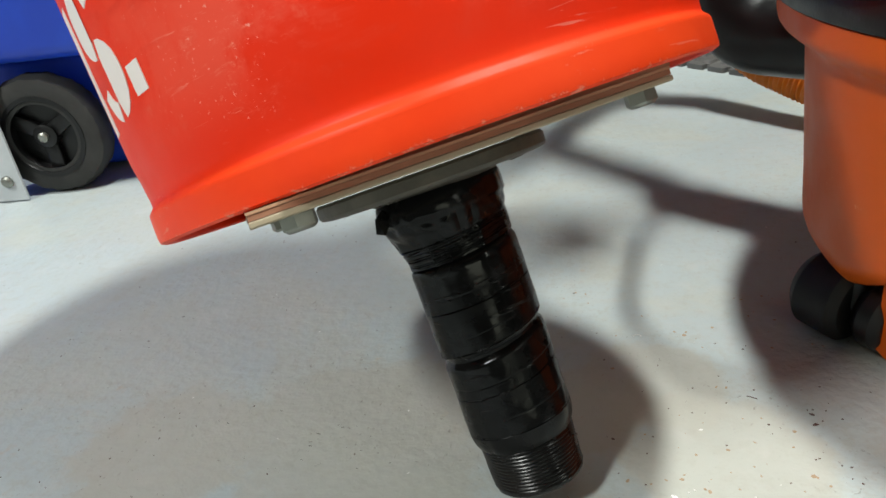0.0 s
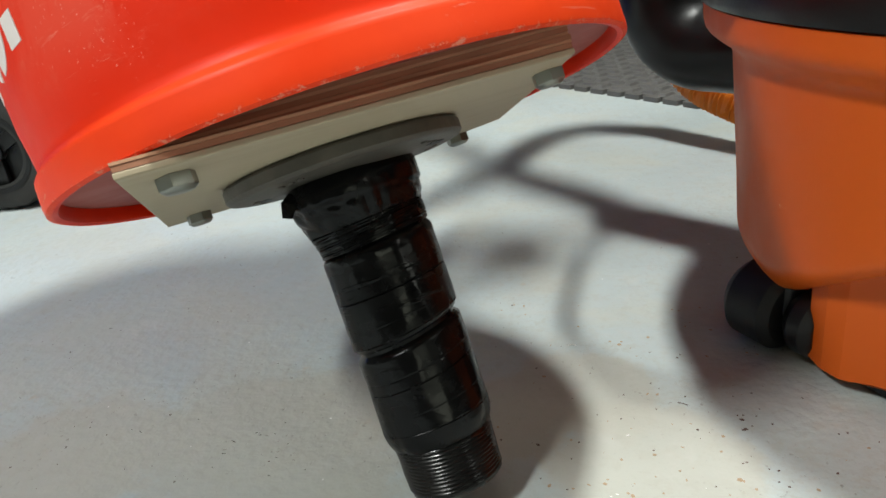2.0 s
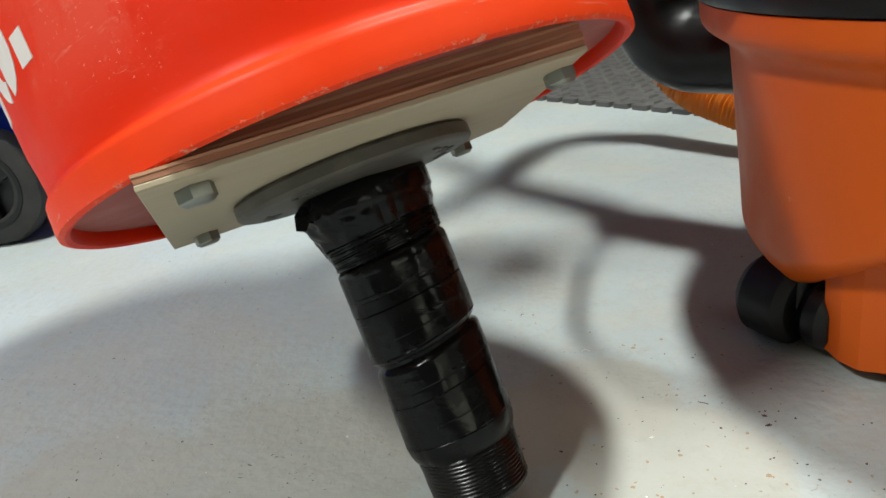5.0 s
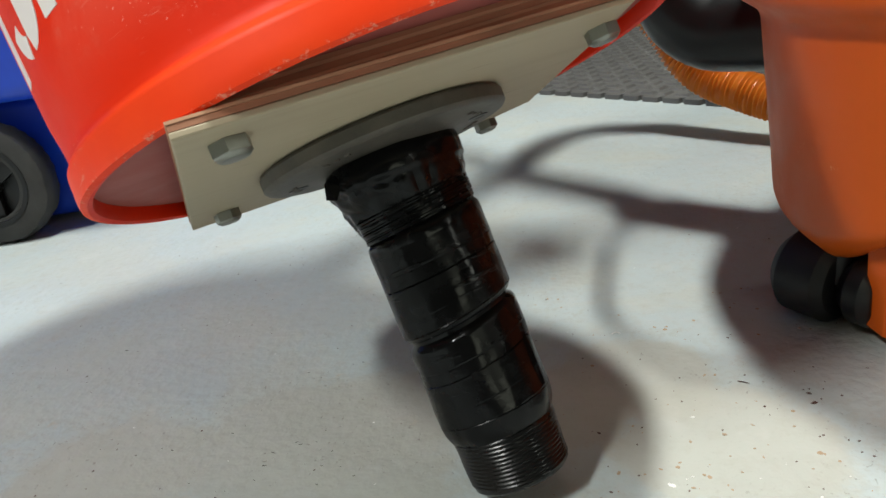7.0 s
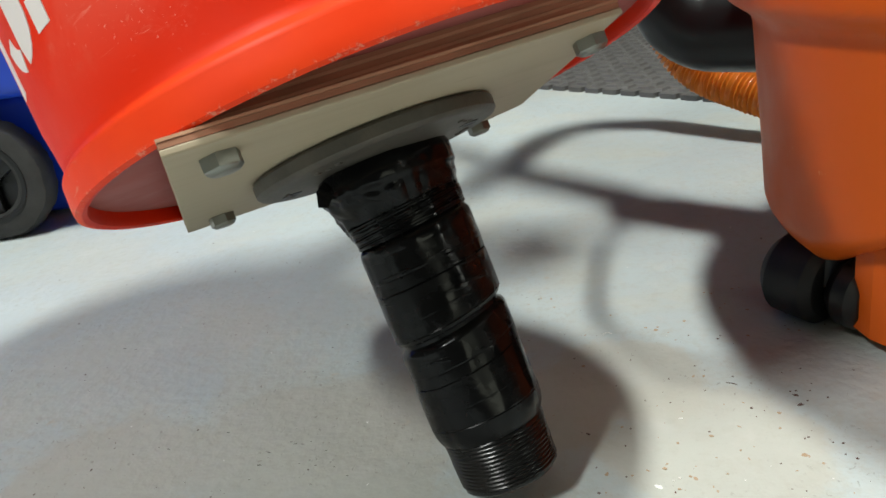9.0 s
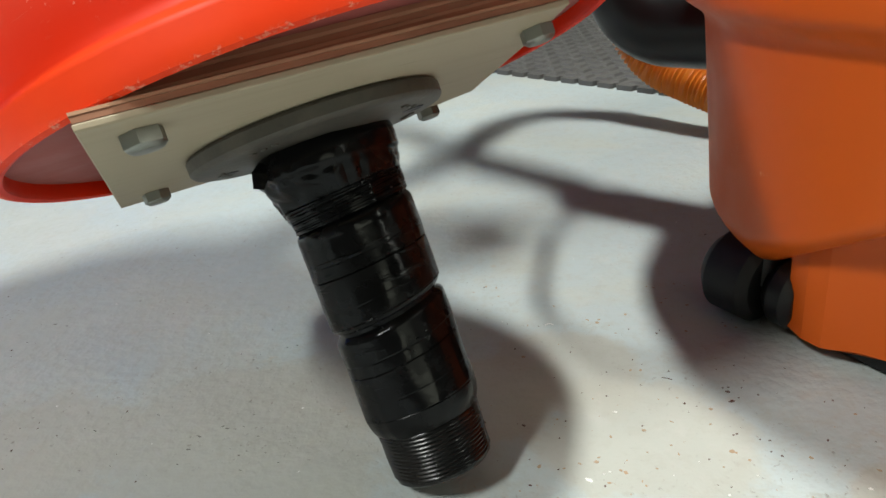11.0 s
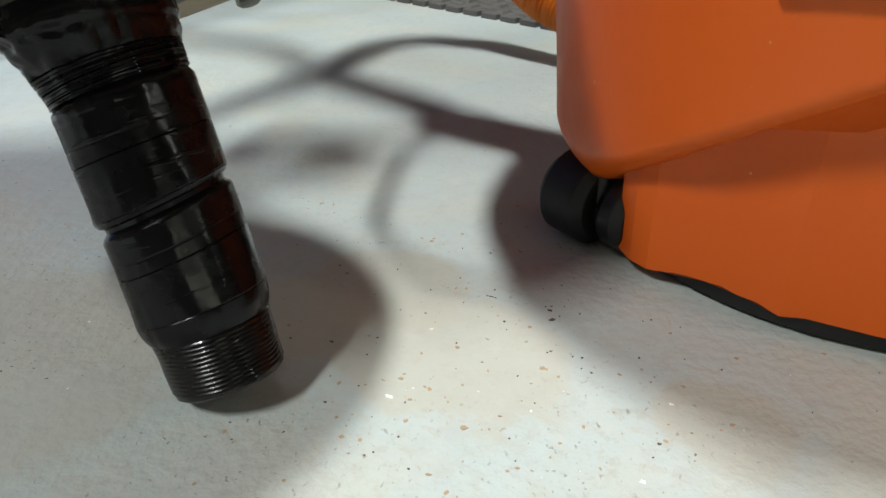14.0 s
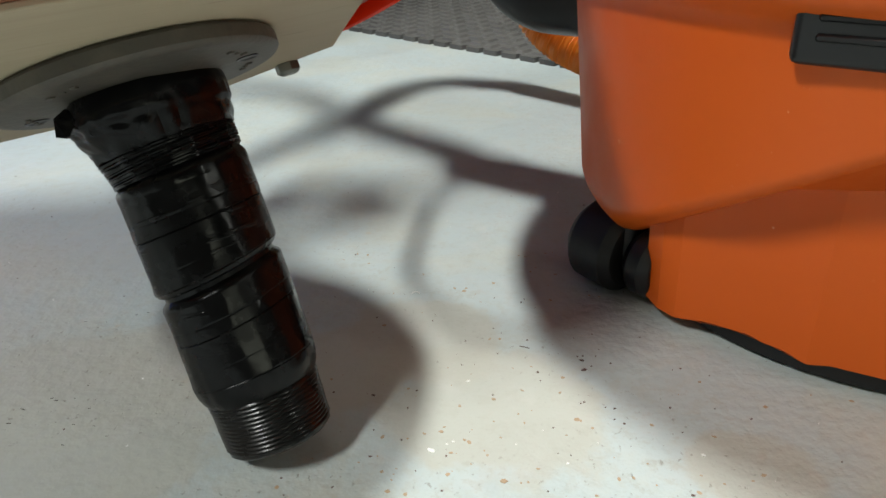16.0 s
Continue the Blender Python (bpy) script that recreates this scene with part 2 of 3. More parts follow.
def box(bm, lo, hi, bevel=0.0, segs=2, m=None):
    r = bmesh.ops.create_cube(bm, size=1.0)
    vs = r["verts"]
    for v in vs:
        v.co = Vector([lo[i] + (hi[i] - lo[i]) * (v.co[i] + 0.5) for i in range(3)])
    if bevel:
        es = list({e for v in vs for e in v.link_edges})
        out = bmesh.ops.bevel(bm, geom=es, offset=bevel, segments=segs, affect="EDGES", profile=0.5)
        vs = list({v for f in out["faces"] for v in f.verts} | {v for v in vs if v.is_valid})
    if m is not None:
        bmesh.ops.transform(bm, matrix=m, verts=[v for v in vs if v.is_valid])
    return bm


def lathe(profile, segs=64, centre=(0, 0), wobble=None, close=True, bm=None):
    """Turns (r, z) pairs about z. wobble(angle, z, r) gives a radius to add."""
    bm = bm or bmesh.new()
    rings = []
    for r, z in profile:
        ring = []
        for i in range(segs):
            a = 2 * math.pi * i / segs
            rr = r + (wobble(a, z, r) if wobble else 0)
            ring.append(bm.verts.new((centre[0] + rr * math.cos(a), centre[1] + rr * math.sin(a), z)))
        rings.append(ring)
    for a, b in zip(rings, rings[1:]):
        for i in range(segs):
            j = (i + 1) % segs
            bm.faces.new((a[i], a[j], b[j], b[i]))
    if close:
        bm.faces.new(list(reversed(rings[0])))
        bm.faces.new(rings[-1])
    return bm


def tube(path, radius, segs=16, bm=None, ribs=None, cap=True):
    """A tube along points; radius a number, or a function of the length run; ribs is ignored for plain tubes."""
    bm = bm or bmesh.new()
    path = [Vector(p) for p in path]
    up = Vector((0, 0, 1))
    run, rings, side = 0.0, [], None
    for i, p in enumerate(path):
        d = (path[min(i + 1, len(path) - 1)] - path[max(i - 1, 0)]).normalized()
        if side is None:
            side = d.cross(up if abs(d.z) < 0.9 else Vector((1, 0, 0))).normalized()
        side = (side - d * side.dot(d)).normalized()
        other = d.cross(side)
        if i:
            run += (p - path[i - 1]).length
        r = radius(run) if callable(radius) else radius
        rings.append([bm.verts.new(p + r * (math.cos(2 * math.pi * k / segs) * side + math.sin(2 * math.pi * k / segs) * other)) for k in range(segs)])
    for a, b in zip(rings, rings[1:]):
        for k in range(segs):
            bm.faces.new((a[k], a[(k + 1) % segs], b[(k + 1) % segs], b[k]))
    if cap:
        bm.faces.new(list(reversed(rings[0])))
        bm.faces.new(rings[-1])
    return bm


def spline(points, step):
    """Catmull-Rom through points, resampled at even steps."""
    pts = [Vector(p) for p in points]
    pts = [2 * pts[0] - pts[1]] + pts + [2 * pts[-1] - pts[-2]]
    dense = []
    for a, b, c, d in zip(pts, pts[1:], pts[2:], pts[3:]):
        for k in range(60):
            t = k / 60
            dense.append(0.5 * (2 * b + (c - a) * t + (2 * a - 5 * b + 4 * c - d) * t * t + (3 * b - a - 3 * c + d) * t ** 3))
    dense.append(pts[-2])
    out, left = [dense[0]], step
    for p, q in zip(dense, dense[1:]):
        gap = (q - p).length
        while gap >= left:
            p = p + (q - p) * (left / gap)
            out.append(p.copy())
            gap -= left
            left = step
        left -= gap
    return out


def prism(outline, z0, z1, bevel=0.0, bm=None):
    """Closed outline of (x, y), from z0 up to z1."""
    bm = bm or bmesh.new()
    lo = [bm.verts.new((x, y, z0)) for x, y in outline]
    hi = [bm.verts.new((x, y, z1)) for x, y in outline]
    n = len(outline)
    fs = [bm.faces.new(list(reversed(lo))), bm.faces.new(hi)]
    for i in range(n):
        fs.append(bm.faces.new((lo[i], lo[(i + 1) % n], hi[(i + 1) % n], hi[i])))
    if bevel:
        es = {e for f in fs[:2] for e in f.edges}
        bmesh.ops.bevel(bm, geom=list(es), offset=bevel, segments=2, affect="EDGES", profile=0.5)
    return bm


# ---- the room ----
bm = bmesh.new()
box(bm, (-3.2, -3.2, -0.1), (7.6, 4.6, 0.0))
tagged(part("floor", bm, FLOOR, smooth=0), "pale grey painted concrete garage floor, worn and speckled", "floor", kind="structure")
for name, lo, hi in (
    ("wall_west", (-3.35, -3.2, 0), (-3.2, 4.6, CEILING)),
    ("wall_east", (7.6, -3.2, 0), (7.75, 4.6, CEILING)),
    ("wall_north", (-3.35, 4.6, 0), (7.75, 4.75, CEILING)),
):
    bm = bmesh.new()
    box(bm, lo, hi)
    tagged(part(name, bm, WALL, smooth=0), "plain grey-beige painted garage wall", "wall", kind="structure")
# the south wall has an opening added for the fill lamp
bm = bmesh.new()
for x0, x1, z0, z1 in ((-3.35, 1.40, 0, CEILING), (3.20, 7.75, 0, CEILING), (1.40, 3.20, 0, 0.55), (1.40, 3.20, 1.75, CEILING)):
    box(bm, (x0, -3.35, z0), (x1, -3.2, z1))
tagged(part("wall_south", bm, WALL, smooth=0), "plain grey-beige painted garage wall with an opening added for the fill lamp", "wall", kind="structure")
# unseen window frame, added round that opening
bm = bmesh.new()
for x0, x1, z0, z1 in ((1.40, 1.46, 0.55, 1.75), (3.14, 3.20, 0.55, 1.75), (1.46, 3.14, 0.55, 0.61), (1.46, 3.14, 1.69, 1.75), (2.28, 2.32, 0.61, 1.69)):
    box(bm, (x0, -3.31, z0), (x1, -3.25, z1), 0.004, 1)
tagged(part("added_window", bm, POST, smooth=0), "grey window frame added round the fill lamp's opening", "window", kind="structure")
bm = bmesh.new()
box(bm, (-3.35, -3.35, CEILING), (7.75, 4.75, CEILING + 0.12))
tagged(part("ceiling", bm, WALL, smooth=0), "plain grey-beige painted garage ceiling", "ceiling", kind="structure")


# ---- the bucket on its pipe ----
AXES = Matrix(((0.76221, -0.57135, -0.30427), (0.64455, 0.71328, 0.27526), (0.05976, -0.40593, 0.91195)))
BUCKET = Matrix.Translation((-0.05568 * SIZE, 0.04532 * SIZE, 0.17355 * SIZE)) @ AXES.to_4x4()
MID = (0.0080, -0.0060)
R0, R1, BUCKET_H = 0.1432, 0.158, 0.395


def wall_radius(z):
    return 0.1414 + (R1 - 0.1414) * max(0.0, z - 0.03) / (BUCKET_H - 0.03)


def build_bucket():
    root = thing("bucket", BUCKET, "scuffed red plastic bucket bolted to a black taped pipe", "bucket")
    prof = [(0.1372, 0.0152), (0.1372, 0.0095), (0.1382, 0.0074), (0.1405, 0.0066), (0.1428, 0.0076), (R0, 0.010), (R0 - 0.0001, 0.014), (R0 - 0.0002, 0.0190), (R0 - 0.0003, 0.0205), (R0 - 0.0009, 0.0215), (0.1408, 0.0230), (0.1401, 0.0243), (0.1401, 0.0275), (0.1409, 0.0360)]
    z = 0.045
    while z < 0.32:
        prof.append((wall_radius(z), z))
        z += 0.02
    for zz in (0.32, 0.342, 0.365):
        prof += [(wall_radius(zz), zz), (wall_radius(zz) + 0.006, zz + 0.001), (wall_radius(zz) + 0.006, zz + 0.004), (wall_radius(zz), zz + 0.005)]
    prof += [(R1, 0.388), (R1 + 0.004, 0.389), (R1 + 0.004, BUCKET_H), (R1 - 0.003, BUCKET_H), (R1 - 0.003, 0.38), (0.138, 0.03), (0.02, 0.024)]
    prof = [(0.02, 0.0152)] + prof

    def dent(a, z, r):
        if r < 0.05:
            return 0
        return 0.0004 * math.sin(3 * a + 0.7) + 0.0006 * noise.noise(Vector((2.2 * math.cos(a), 2.2 * math.sin(a), 9 * z))) * min(1.0, z / 0.05)

    part("shell", lathe(prof, 128, MID, dent), RED, root)
    part("bottom", lathe([(0.02, 0.0146), (0.137, 0.0146), (0.137, 0.0158), (0.02, 0.0158)], 96, MID), DUSTY_RED, root, "dusty dull red bottom panel")
    # lid on top, never looked into
    part("lid", lathe([(0.166, 0.3965), (0.166, 0.402), (0.158, 0.406), (0.02, 0.406)], 64, MID), RED, root)

    # stencilled letters wrapped on the wall
    def wrap(outlines, name, thick=0.0003):
        bm = bmesh.new()
        for poly in outlines:
            lo, hi = [], []
            for ang, zz in poly:
                a = radians(ang)
                for lst, d in ((lo, -0.001), (hi, thick)):
                    r = wall_radius(zz) + dent(a, zz, 0.14) + d
                    lst.append(bm.verts.new((MID[0] + r * math.cos(a), MID[1] + r * math.sin(a), zz)))
            n = len(poly)
            fs = [bm.faces.new(hi), bm.faces.new(list(reversed(lo)))]
            for i in range(n):
                bm.faces.new((lo[i], lo[(i + 1) % n], hi[(i + 1) % n], hi[i]))
            bmesh.ops.triangulate(bm, faces=fs)
        return part(name, bm, WHITE_INK, root, "white stencilled mark", smooth=0)

    # the S: strokes as bent bands of (angle, height)
    def band(points, half):
        left, right = [], []
        for i, (a, zz) in enumerate(points):
            p, q = points[max(i - 1, 0)], points[min(i + 1, len(points) - 1)]
            da, dz = (q[0] - p[0]) * 0.0024, q[1] - p[1]
            L = math.hypot(da, dz) or 1
            na, nz = -dz / L / 0.0024, da / L
            w = half[i] if isinstance(half, (list, tuple)) else half
            left.append((a + na * w, zz + nz * w))
            right.append((a - na * w, zz - nz * w))
        return left + right[::-1]

    SA, SZ = 197.5, 0.0585

    def s_arc(c, r, a0, a1, n=9):
        return [(SA + (c[0] + r[0] * math.cos(radians(a0 + (a1 - a0) * i / n))) / 0.0024, SZ + c[1] + r[1] * math.sin(radians(a0 + (a1 - a0) * i / n))) for i in range(n + 1)]

    w = [0.0035, 0.004, 0.0045, 0.005, 0.005, 0.005, 0.005, 0.0045, 0.004, 0.0035]
    wrap([band(s_arc((0, 0.015), (0.0115, 0.0125), 82, -82), w),
          band(s_arc((0, 0.015), (0.0115, 0.0125), -100, -168, 5), 0.004),
          band(s_arc((0, 0.040), (0.0115, 0.0125), 98, 262), w),
          band(s_arc((0, 0.040), (0.0115, 0.0125), 80, 12, 5), 0.004)], "letter")
    wrap([[(205.6, 0.061), (209.6, 0.061), (209.6, 0.0725), (205.6, 0.0725)]], "full_stop")
    wrap([[(184.5, 0.0565), (188.3, 0.0565), (188.3, 0.112), (184.5, 0.112)]], "stroke")

    # plywood plate, built up of veneers
    outline = [(-0.1030, -0.1084), (-0.0856, 0.1130), (0.0650, 0.1230), (0.1270, 0.0580), (0.1150, 0.0180), (0.0945, -0.0570), (0.0770, -0.1115)]

    def inside(points, limit):
        out = []
        for x, y in points:
            d = math.hypot(x - MID[0], y - MID[1])
            k = min(1.0, limit / d)
            out.append((MID[0] + (x - MID[0]) * k, MID[1] + (y - MID[1]) * k))
        return out

    ply = part("plywood_plate", prism(outline, 0.0, 0.0026, 0.0006), PLY, root, "cream-faced birch plywood plate", smooth=0)
    k, z0 = 0, 0.0027
    while z0 < 0.0140:
        thick = (0.0022, 0.0012)[k % 2]
        grow = 1 + 0.0025 * ((k * 7) % 3 - 1)
        o = inside([(x * grow, y * grow) for x, y in outline], 0.1365 if z0 > 0.005 else 0.2)
        part("veneer", prism(o, z0, z0 + thick - 0.0001), (VENEER_DARK, VENEER_LIGHT)[k % 2], ply, smooth=0)
        z0 += thick
        k += 1

    # hexagon bolts
    for (x, y), turn in zip(((-0.0835, -0.0867), (-0.0683, 0.0833), (0.1039, 0.0802), (0.0791, -0.0842)), (12, 40, 25, 8)):
        bm = bmesh.new()
        r = 0.0074
        hexa = [(r * math.cos(radians(60 * i + turn)), r * math.sin(radians(60 * i + turn))) for i in range(6)]
        prism(hexa, -0.0052, 0.0003, 0.0005, bm)
        lathe([(0.0068, -0.0048), (0.0066, -0.0053), (0.0054, -0.0064), (0.0048, -0.0066), (0.0010, -0.0066)], 24, bm=bm)
        bmesh.ops.translate(bm, vec=(x, y, 0), verts=bm.verts)
        part("hex_bolt", bm, ZINC, root, "zinc hexagon bolt head", smooth=25)

    # floor flange
    FX = 0.002
    bm = lathe([(0.0612, -0.0004), (0.0625, -0.002), (0.0625, -0.0070), (0.0612, -0.0085), (0.058, -0.0092), (0.036, -0.0098), (0.0315, -0.0125), (0.0305, -0.019), (0.026, -0.0195)], 96, (FX, 0))
    flange = part("pipe_flange", bm, IRON, root, "grey cast iron pipe flange")
    # black discs on the face paint the dark inside the screw holes
    for x, y in ((0.0430, -0.0192), (0.0192, 0.0430), (-0.0430, 0.0192)):
        bm = lathe([(0.0052, -0.0088), (0.0052, -0.00985), (0.0046, -0.0100), (0.0040, -0.0099), (0.0034, -0.0096)], 24, (x + FX, y))
        part("hole_disc", bm, BLACK, flange, "black disc standing for the dark inside a screw hole")
    for ang, n, step in ((-52, 3, 7), (-5, 3, 6), (150, 4, 6), (215, 3, 7)):
        for i in range(n):
            a = radians(ang + step * i)
            bm = bmesh.new()
            box(bm, (0.0470, -0.0016, -0.0102), (0.0500 - 0.001 * (i % 2), 0.0012, -0.0090), 0.0004, 1, Matrix.Translation((FX, 0, 0)) @ Matrix.Rotation(a, 4, "Z"))
            part("cast_mark", bm, IRON, flange)

    # pipe: taped barrel with wrinkled neck, bare thread below
    def wrinkle(a, z, r):
        n1 = noise.noise(Vector((3 * math.cos(a), 3 * math.sin(a), 60 * z)))
        n2 = noise.noise(Vector((4.2 * math.cos(a) + 4, 4.2 * math.sin(a), 95 * z + 1.2 * a)))
        n3 = noise.noise(Vector((2.5 * math.cos(a), 2.5 * math.sin(a) + 7, 210 * z)))
        crumple = math.exp(-((z + 0.0285) / 0.007) ** 2)
        neck = math.exp(-((z + 0.040) / 0.008) ** 2)
        left = max(0.0, math.cos(a - radians(212)))
        bulge = 0.0080 * left ** 2 * math.exp(-((z + 0.018) / 0.012) ** 2)
        slump = 0.0024 * max(0.0, math.cos(a - radians(200))) * math.exp(-((z + 0.033) / 0.008) ** 2)
        n4 = noise.noise(Vector((7 * math.cos(a), 7 * math.sin(a) + 3, 120 * z)))
        return 0.0005 * n1 + 0.0003 * n4 + crumple * (0.0050 * abs(n2) * (0.12 + left) + 0.0012 * n3) + neck * (0.0007 * n1 + 0.0006 * n2) + bulge + slump

    prof = [(0.0290, -0.0105), (0.0318, -0.0108), (0.0324, -0.0122), (0.0325, -0.0150)]
    z = -0.0162
    while z > -0.0335:
        prof.append((0.0325 - 0.0014 * min(1.0, max(0.0, (-z - 0.0222) / 0.0016)) - 0.0018 * max(0.0, (-z - 0.0240) / 0.010), z))
        z -= 0.0008
    while z > -0.0455:
        deep = 0.0002 + 0.0005 * (0.5 + 0.5 * math.sin(2900 * z))
        prof += [(0.0290, z), (0.02905, z - 0.0005), (0.0290 - deep, z - 0.0008)]
        z -= 0.0010 + 0.0006 * (0.5 + 0.5 * math.sin(1700 * z))
    prof += [(0.0279, -0.0465), (0.0288, -0.0474), (0.0297, -0.0488), (0.0301, -0.052)]
    # laps of tape, each a fine step over the last, with the joint of two wraps between
    for top, end, r in ((-0.053, -0.0925, 0.0299), (-0.1005, -0.1440, 0.0293)):
        z, k = top, 0
        while z > end + 0.002:
            lap = (0.0118, 0.0062, 0.0145, 0.0094)[k % 4]
            low = max(end, z - lap)
            step = (0.0001, 0.00028, 0.00006, 0.00016)[k % 4]
            prof += [(r, z - 0.0003), (r, z - 0.0008), (r, low + 0.0014), (r, low + 0.0009), (r - 1.6 * step, low + 0.0005), (r, low)]
            z, k = low, k + 1
        if end > -0.1:
            prof += [(r - 0.0006, -0.0930), (r - 0.0012, -0.0944), (0.0268, -0.0954), (0.0266, -0.0972), (0.0276, -0.0984), (0.0287, -0.0994)]
    prof += [(0.0287, -0.1470), (0.0279, -0.1500), (0.0270, -0.1522), (0.0264, -0.1532), (0.0250, -0.1538)]
    bm = lathe(prof, 128, wobble=wrinkle)
    for v in bm.verts:
        if v.co.z < -0.0335:
            slant = 0.0030 * math.exp(-((v.co.z + 0.040) / 0.008) ** 2) + 0.0046 * math.exp(-((v.co.z + 0.1) / 0.040) ** 2)
            v.co.z += slant * (v.co.x / 0.028)
    bmesh.ops.translate(bm, vec=(0.0046, 0, 0), verts=bm.verts)
    pipe = part("pipe", bm, TAPE, root, "pipe wrapped in shiny black tape", smooth=32)
    bm = bmesh.new()
    flap = [(-0.0335, -0.014, -0.0125), (-0.0385, -0.016, -0.0155), (-0.0400, -0.0145, -0.0225), (-0.0365, -0.018, -0.0245), (-0.0340, -0.018, -0.0215), (-0.0300, -0.019, -0.0195)]
    vs = [bm.verts.new(p) for p in flap]
    f = bm.faces.new(vs)
    ext = bmesh.ops.extrude_face_region(bm, geom=[f])
    bmesh.ops.translate(bm, vec=(0.001, 0.002, 0.0005), verts=[e for e in ext["geom"] if isinstance(e, bmesh.types.BMVert)])
    part("tape_end", bm, TAPE, pipe, "torn loose tape end", smooth=0)
    prof = [(0.0240, -0.1520)]
    z = -0.1538
    while z > -0.1778:
        r = 0.0264 - 0.0011 * (-z - 0.1538) / 0.024
        prof += [(r, z), (r + 0.0001, z - 0.0005), (r - 0.0007, z - 0.0011), (r - 0.0007, z - 0.0014)]
        z -= 0.0020
    prof += [(0.0246, -0.1792), (0.0236, -0.1802), (0.0205, -0.1802), (0.0205, -0.16)]
    bm = lathe(prof, 96, (0.0044, 0), lambda a, z, r: 0.0004 * noise.noise(Vector((2.4 * math.cos(a), 2.4 * math.sin(a), 120 * z))))
    for v in bm.verts:
        if -0.1778 < v.co.z < -0.1536:
            v.co.z += 0.0010 * math.sin(math.atan2(v.co.y, v.co.x - 0.0044))
    part("thread", bm, BLACK_PIPE, pipe, "bare black pipe thread")
    bm = lathe([(0.0225, -0.1796), (0.0236, -0.1798), (0.0230, -0.1806), (0.0203, -0.1806), (0.0203, -0.172)], 72, (0.0044, 0), close=False)
    part("pipe_rim", bm, RUST, pipe, "rusty raw pipe end")
    return root


build_bucket()


# ---- the shop vacuum ----
VAC = (0.349, 0.190)


def tank_radius(z):
    keys = [(0.03, 0.1950), (0.10, 0.2005), (0.184, 0.2085), (0.188, 0.2098), (0.192, 0.2130), (0.196, 0.2190), (0.1995, 0.2240), (0.203, 0.2265), (0.207, 0.2275), (0.2175, 0.2282)]
    for (z0, r0), (z1, r1) in zip(keys, keys[1:]):
        if z <= z1:
            return r0 + (r1 - r0) * max(0, z - z0) / (z1 - z0)
    return keys[-1][1]


def ledge(ang):
    """Height of the tank's lower edge by the angle about the vacuum's axis, in degrees."""
    a = ang % 360
    if 60 < a < 196:
        return 0.046
    if 196 <= a <= 300:
        return 0.046 + 0.00205 * min(a - 196, 70)
    return 0.10


def build_vacuum():
    root = thing("shop_vacuum", Matrix.Translation((VAC[0], VAC[1], 0)), "orange and black wet-dry shop vacuum standing on casters", "vacuum cleaner")
    # tank
    bm = bmesh.new()
    segs, rings = 160, []
    levels = 60
    for j in range(levels + 8):
        ring = []
        for i in range(segs):
            ang = 360 * i / segs
            zb = ledge(ang)
            if j < 8:
                # rounded lower edge
                t = math.pi / 2 * j / 7
                rad = 0.026 if 60 < ang < 196 else 0.012 + 0.014 * max(0, 1 - abs(ang - 196) / 14)
                z = zb + rad * (1 - math.cos(t))
                r = tank_radius(zb + rad) - rad * (1 - math.sin(t))
            else:
                t = (j - 7) / levels
                z = zb + 0.026 + (0.2172 - zb - 0.026) * t
                r = tank_radius(z)
            a = radians(ang)
            ring.append(bm.verts.new((r * math.cos(a), r * math.sin(a), z)))
        rings.append(ring)
    for a, b in zip(rings, rings[1:]):
        for i in range(segs):
            k = (i + 1) % segs
            bm.faces.new((a[i], a[k], b[k], b[i]))
    bm.faces.new(list(reversed(rings[0])))
    bm.faces.new(rings[-1])
    part("tank", bm, ORANGE, root, smooth=50)

    # faceted base below the tank's rising edge
    corners = [(202.8, 0.1781, 0.0124), (207.2, 0.1790, 0.0110), (211.1, 0.1768, 0.0105), (221.3, 0.1650, 0.0140), (228.0, 0.1628, 0.0130), (235.8, 0.1641, 0.0105), (240.2, 0.1615, 0.0122), (251.4, 0.1624, 0.0124), (266, 0.170, 0.013), (288, 0.172, 0.012), (330, 0.17, 0.012), (20, 0.15, 0.012), (60, 0.14, 0.012), (110, 0.12, 0.012), (165, 0.12, 0.012)]
    bm = bmesh.new()
    lo, hi = [], []
    dense = []
    for (a0, r0, z0), (a1, r1, z1) in zip(corners, corners[1:] + corners[:1]):
        if a1 < a0:
            a1 += 360
        p0 = Vector((r0 * math.cos(radians(a0)), r0 * math.sin(radians(a0)), z0))
        p1 = Vector((r1 * math.cos(radians(a1)), r1 * math.sin(radians(a1)), z1))
        for k in range(6):
            t = k / 6
            s = t * t * (3 - 2 * t)
            p = p0.lerp(p1, t)
            p.z = z0 + (z1 - z0) * s + 0.0045 * math.sin(math.pi * t) ** 2 * (0.3 if 210 < a0 < 230 else 0)
            dense.append(p)
    for p in dense:
        lo.append(bm.verts.new(p))
        a = math.degrees(math.atan2(p.y, p.x)) % 360
        hi.append(bm.verts.new((p.x * 1.02, p.y * 1.02, ledge(a) + 0.03)))
    n = len(dense)
    for i in range(n):
        bm.faces.new((lo[i], lo[(i + 1) % n], hi[(i + 1) % n], hi[i]))
    bm.faces.new(list(reversed(lo)))
    bm.faces.new(hi)
    part("base", bm, ORANGE, root, "faceted orange lower body", smooth=12)
    bm = lathe([(0.13, 0.0025), (0.1595, 0.003), (0.1595, 0.03), (0.13, 0.03)], 64)
    part("underside", bm, BLACK, root, "black underside")

    # lid with overhanging rim
    prof = [(0.222, 0.2175), (0.2300, 0.2185), (0.2315, 0.222), (0.2310, 0.241), (0.2285, 0.246), (0.2290, 0.268), (0.224, 0.290), (0.200, 0.305), (0.02, 0.311)]
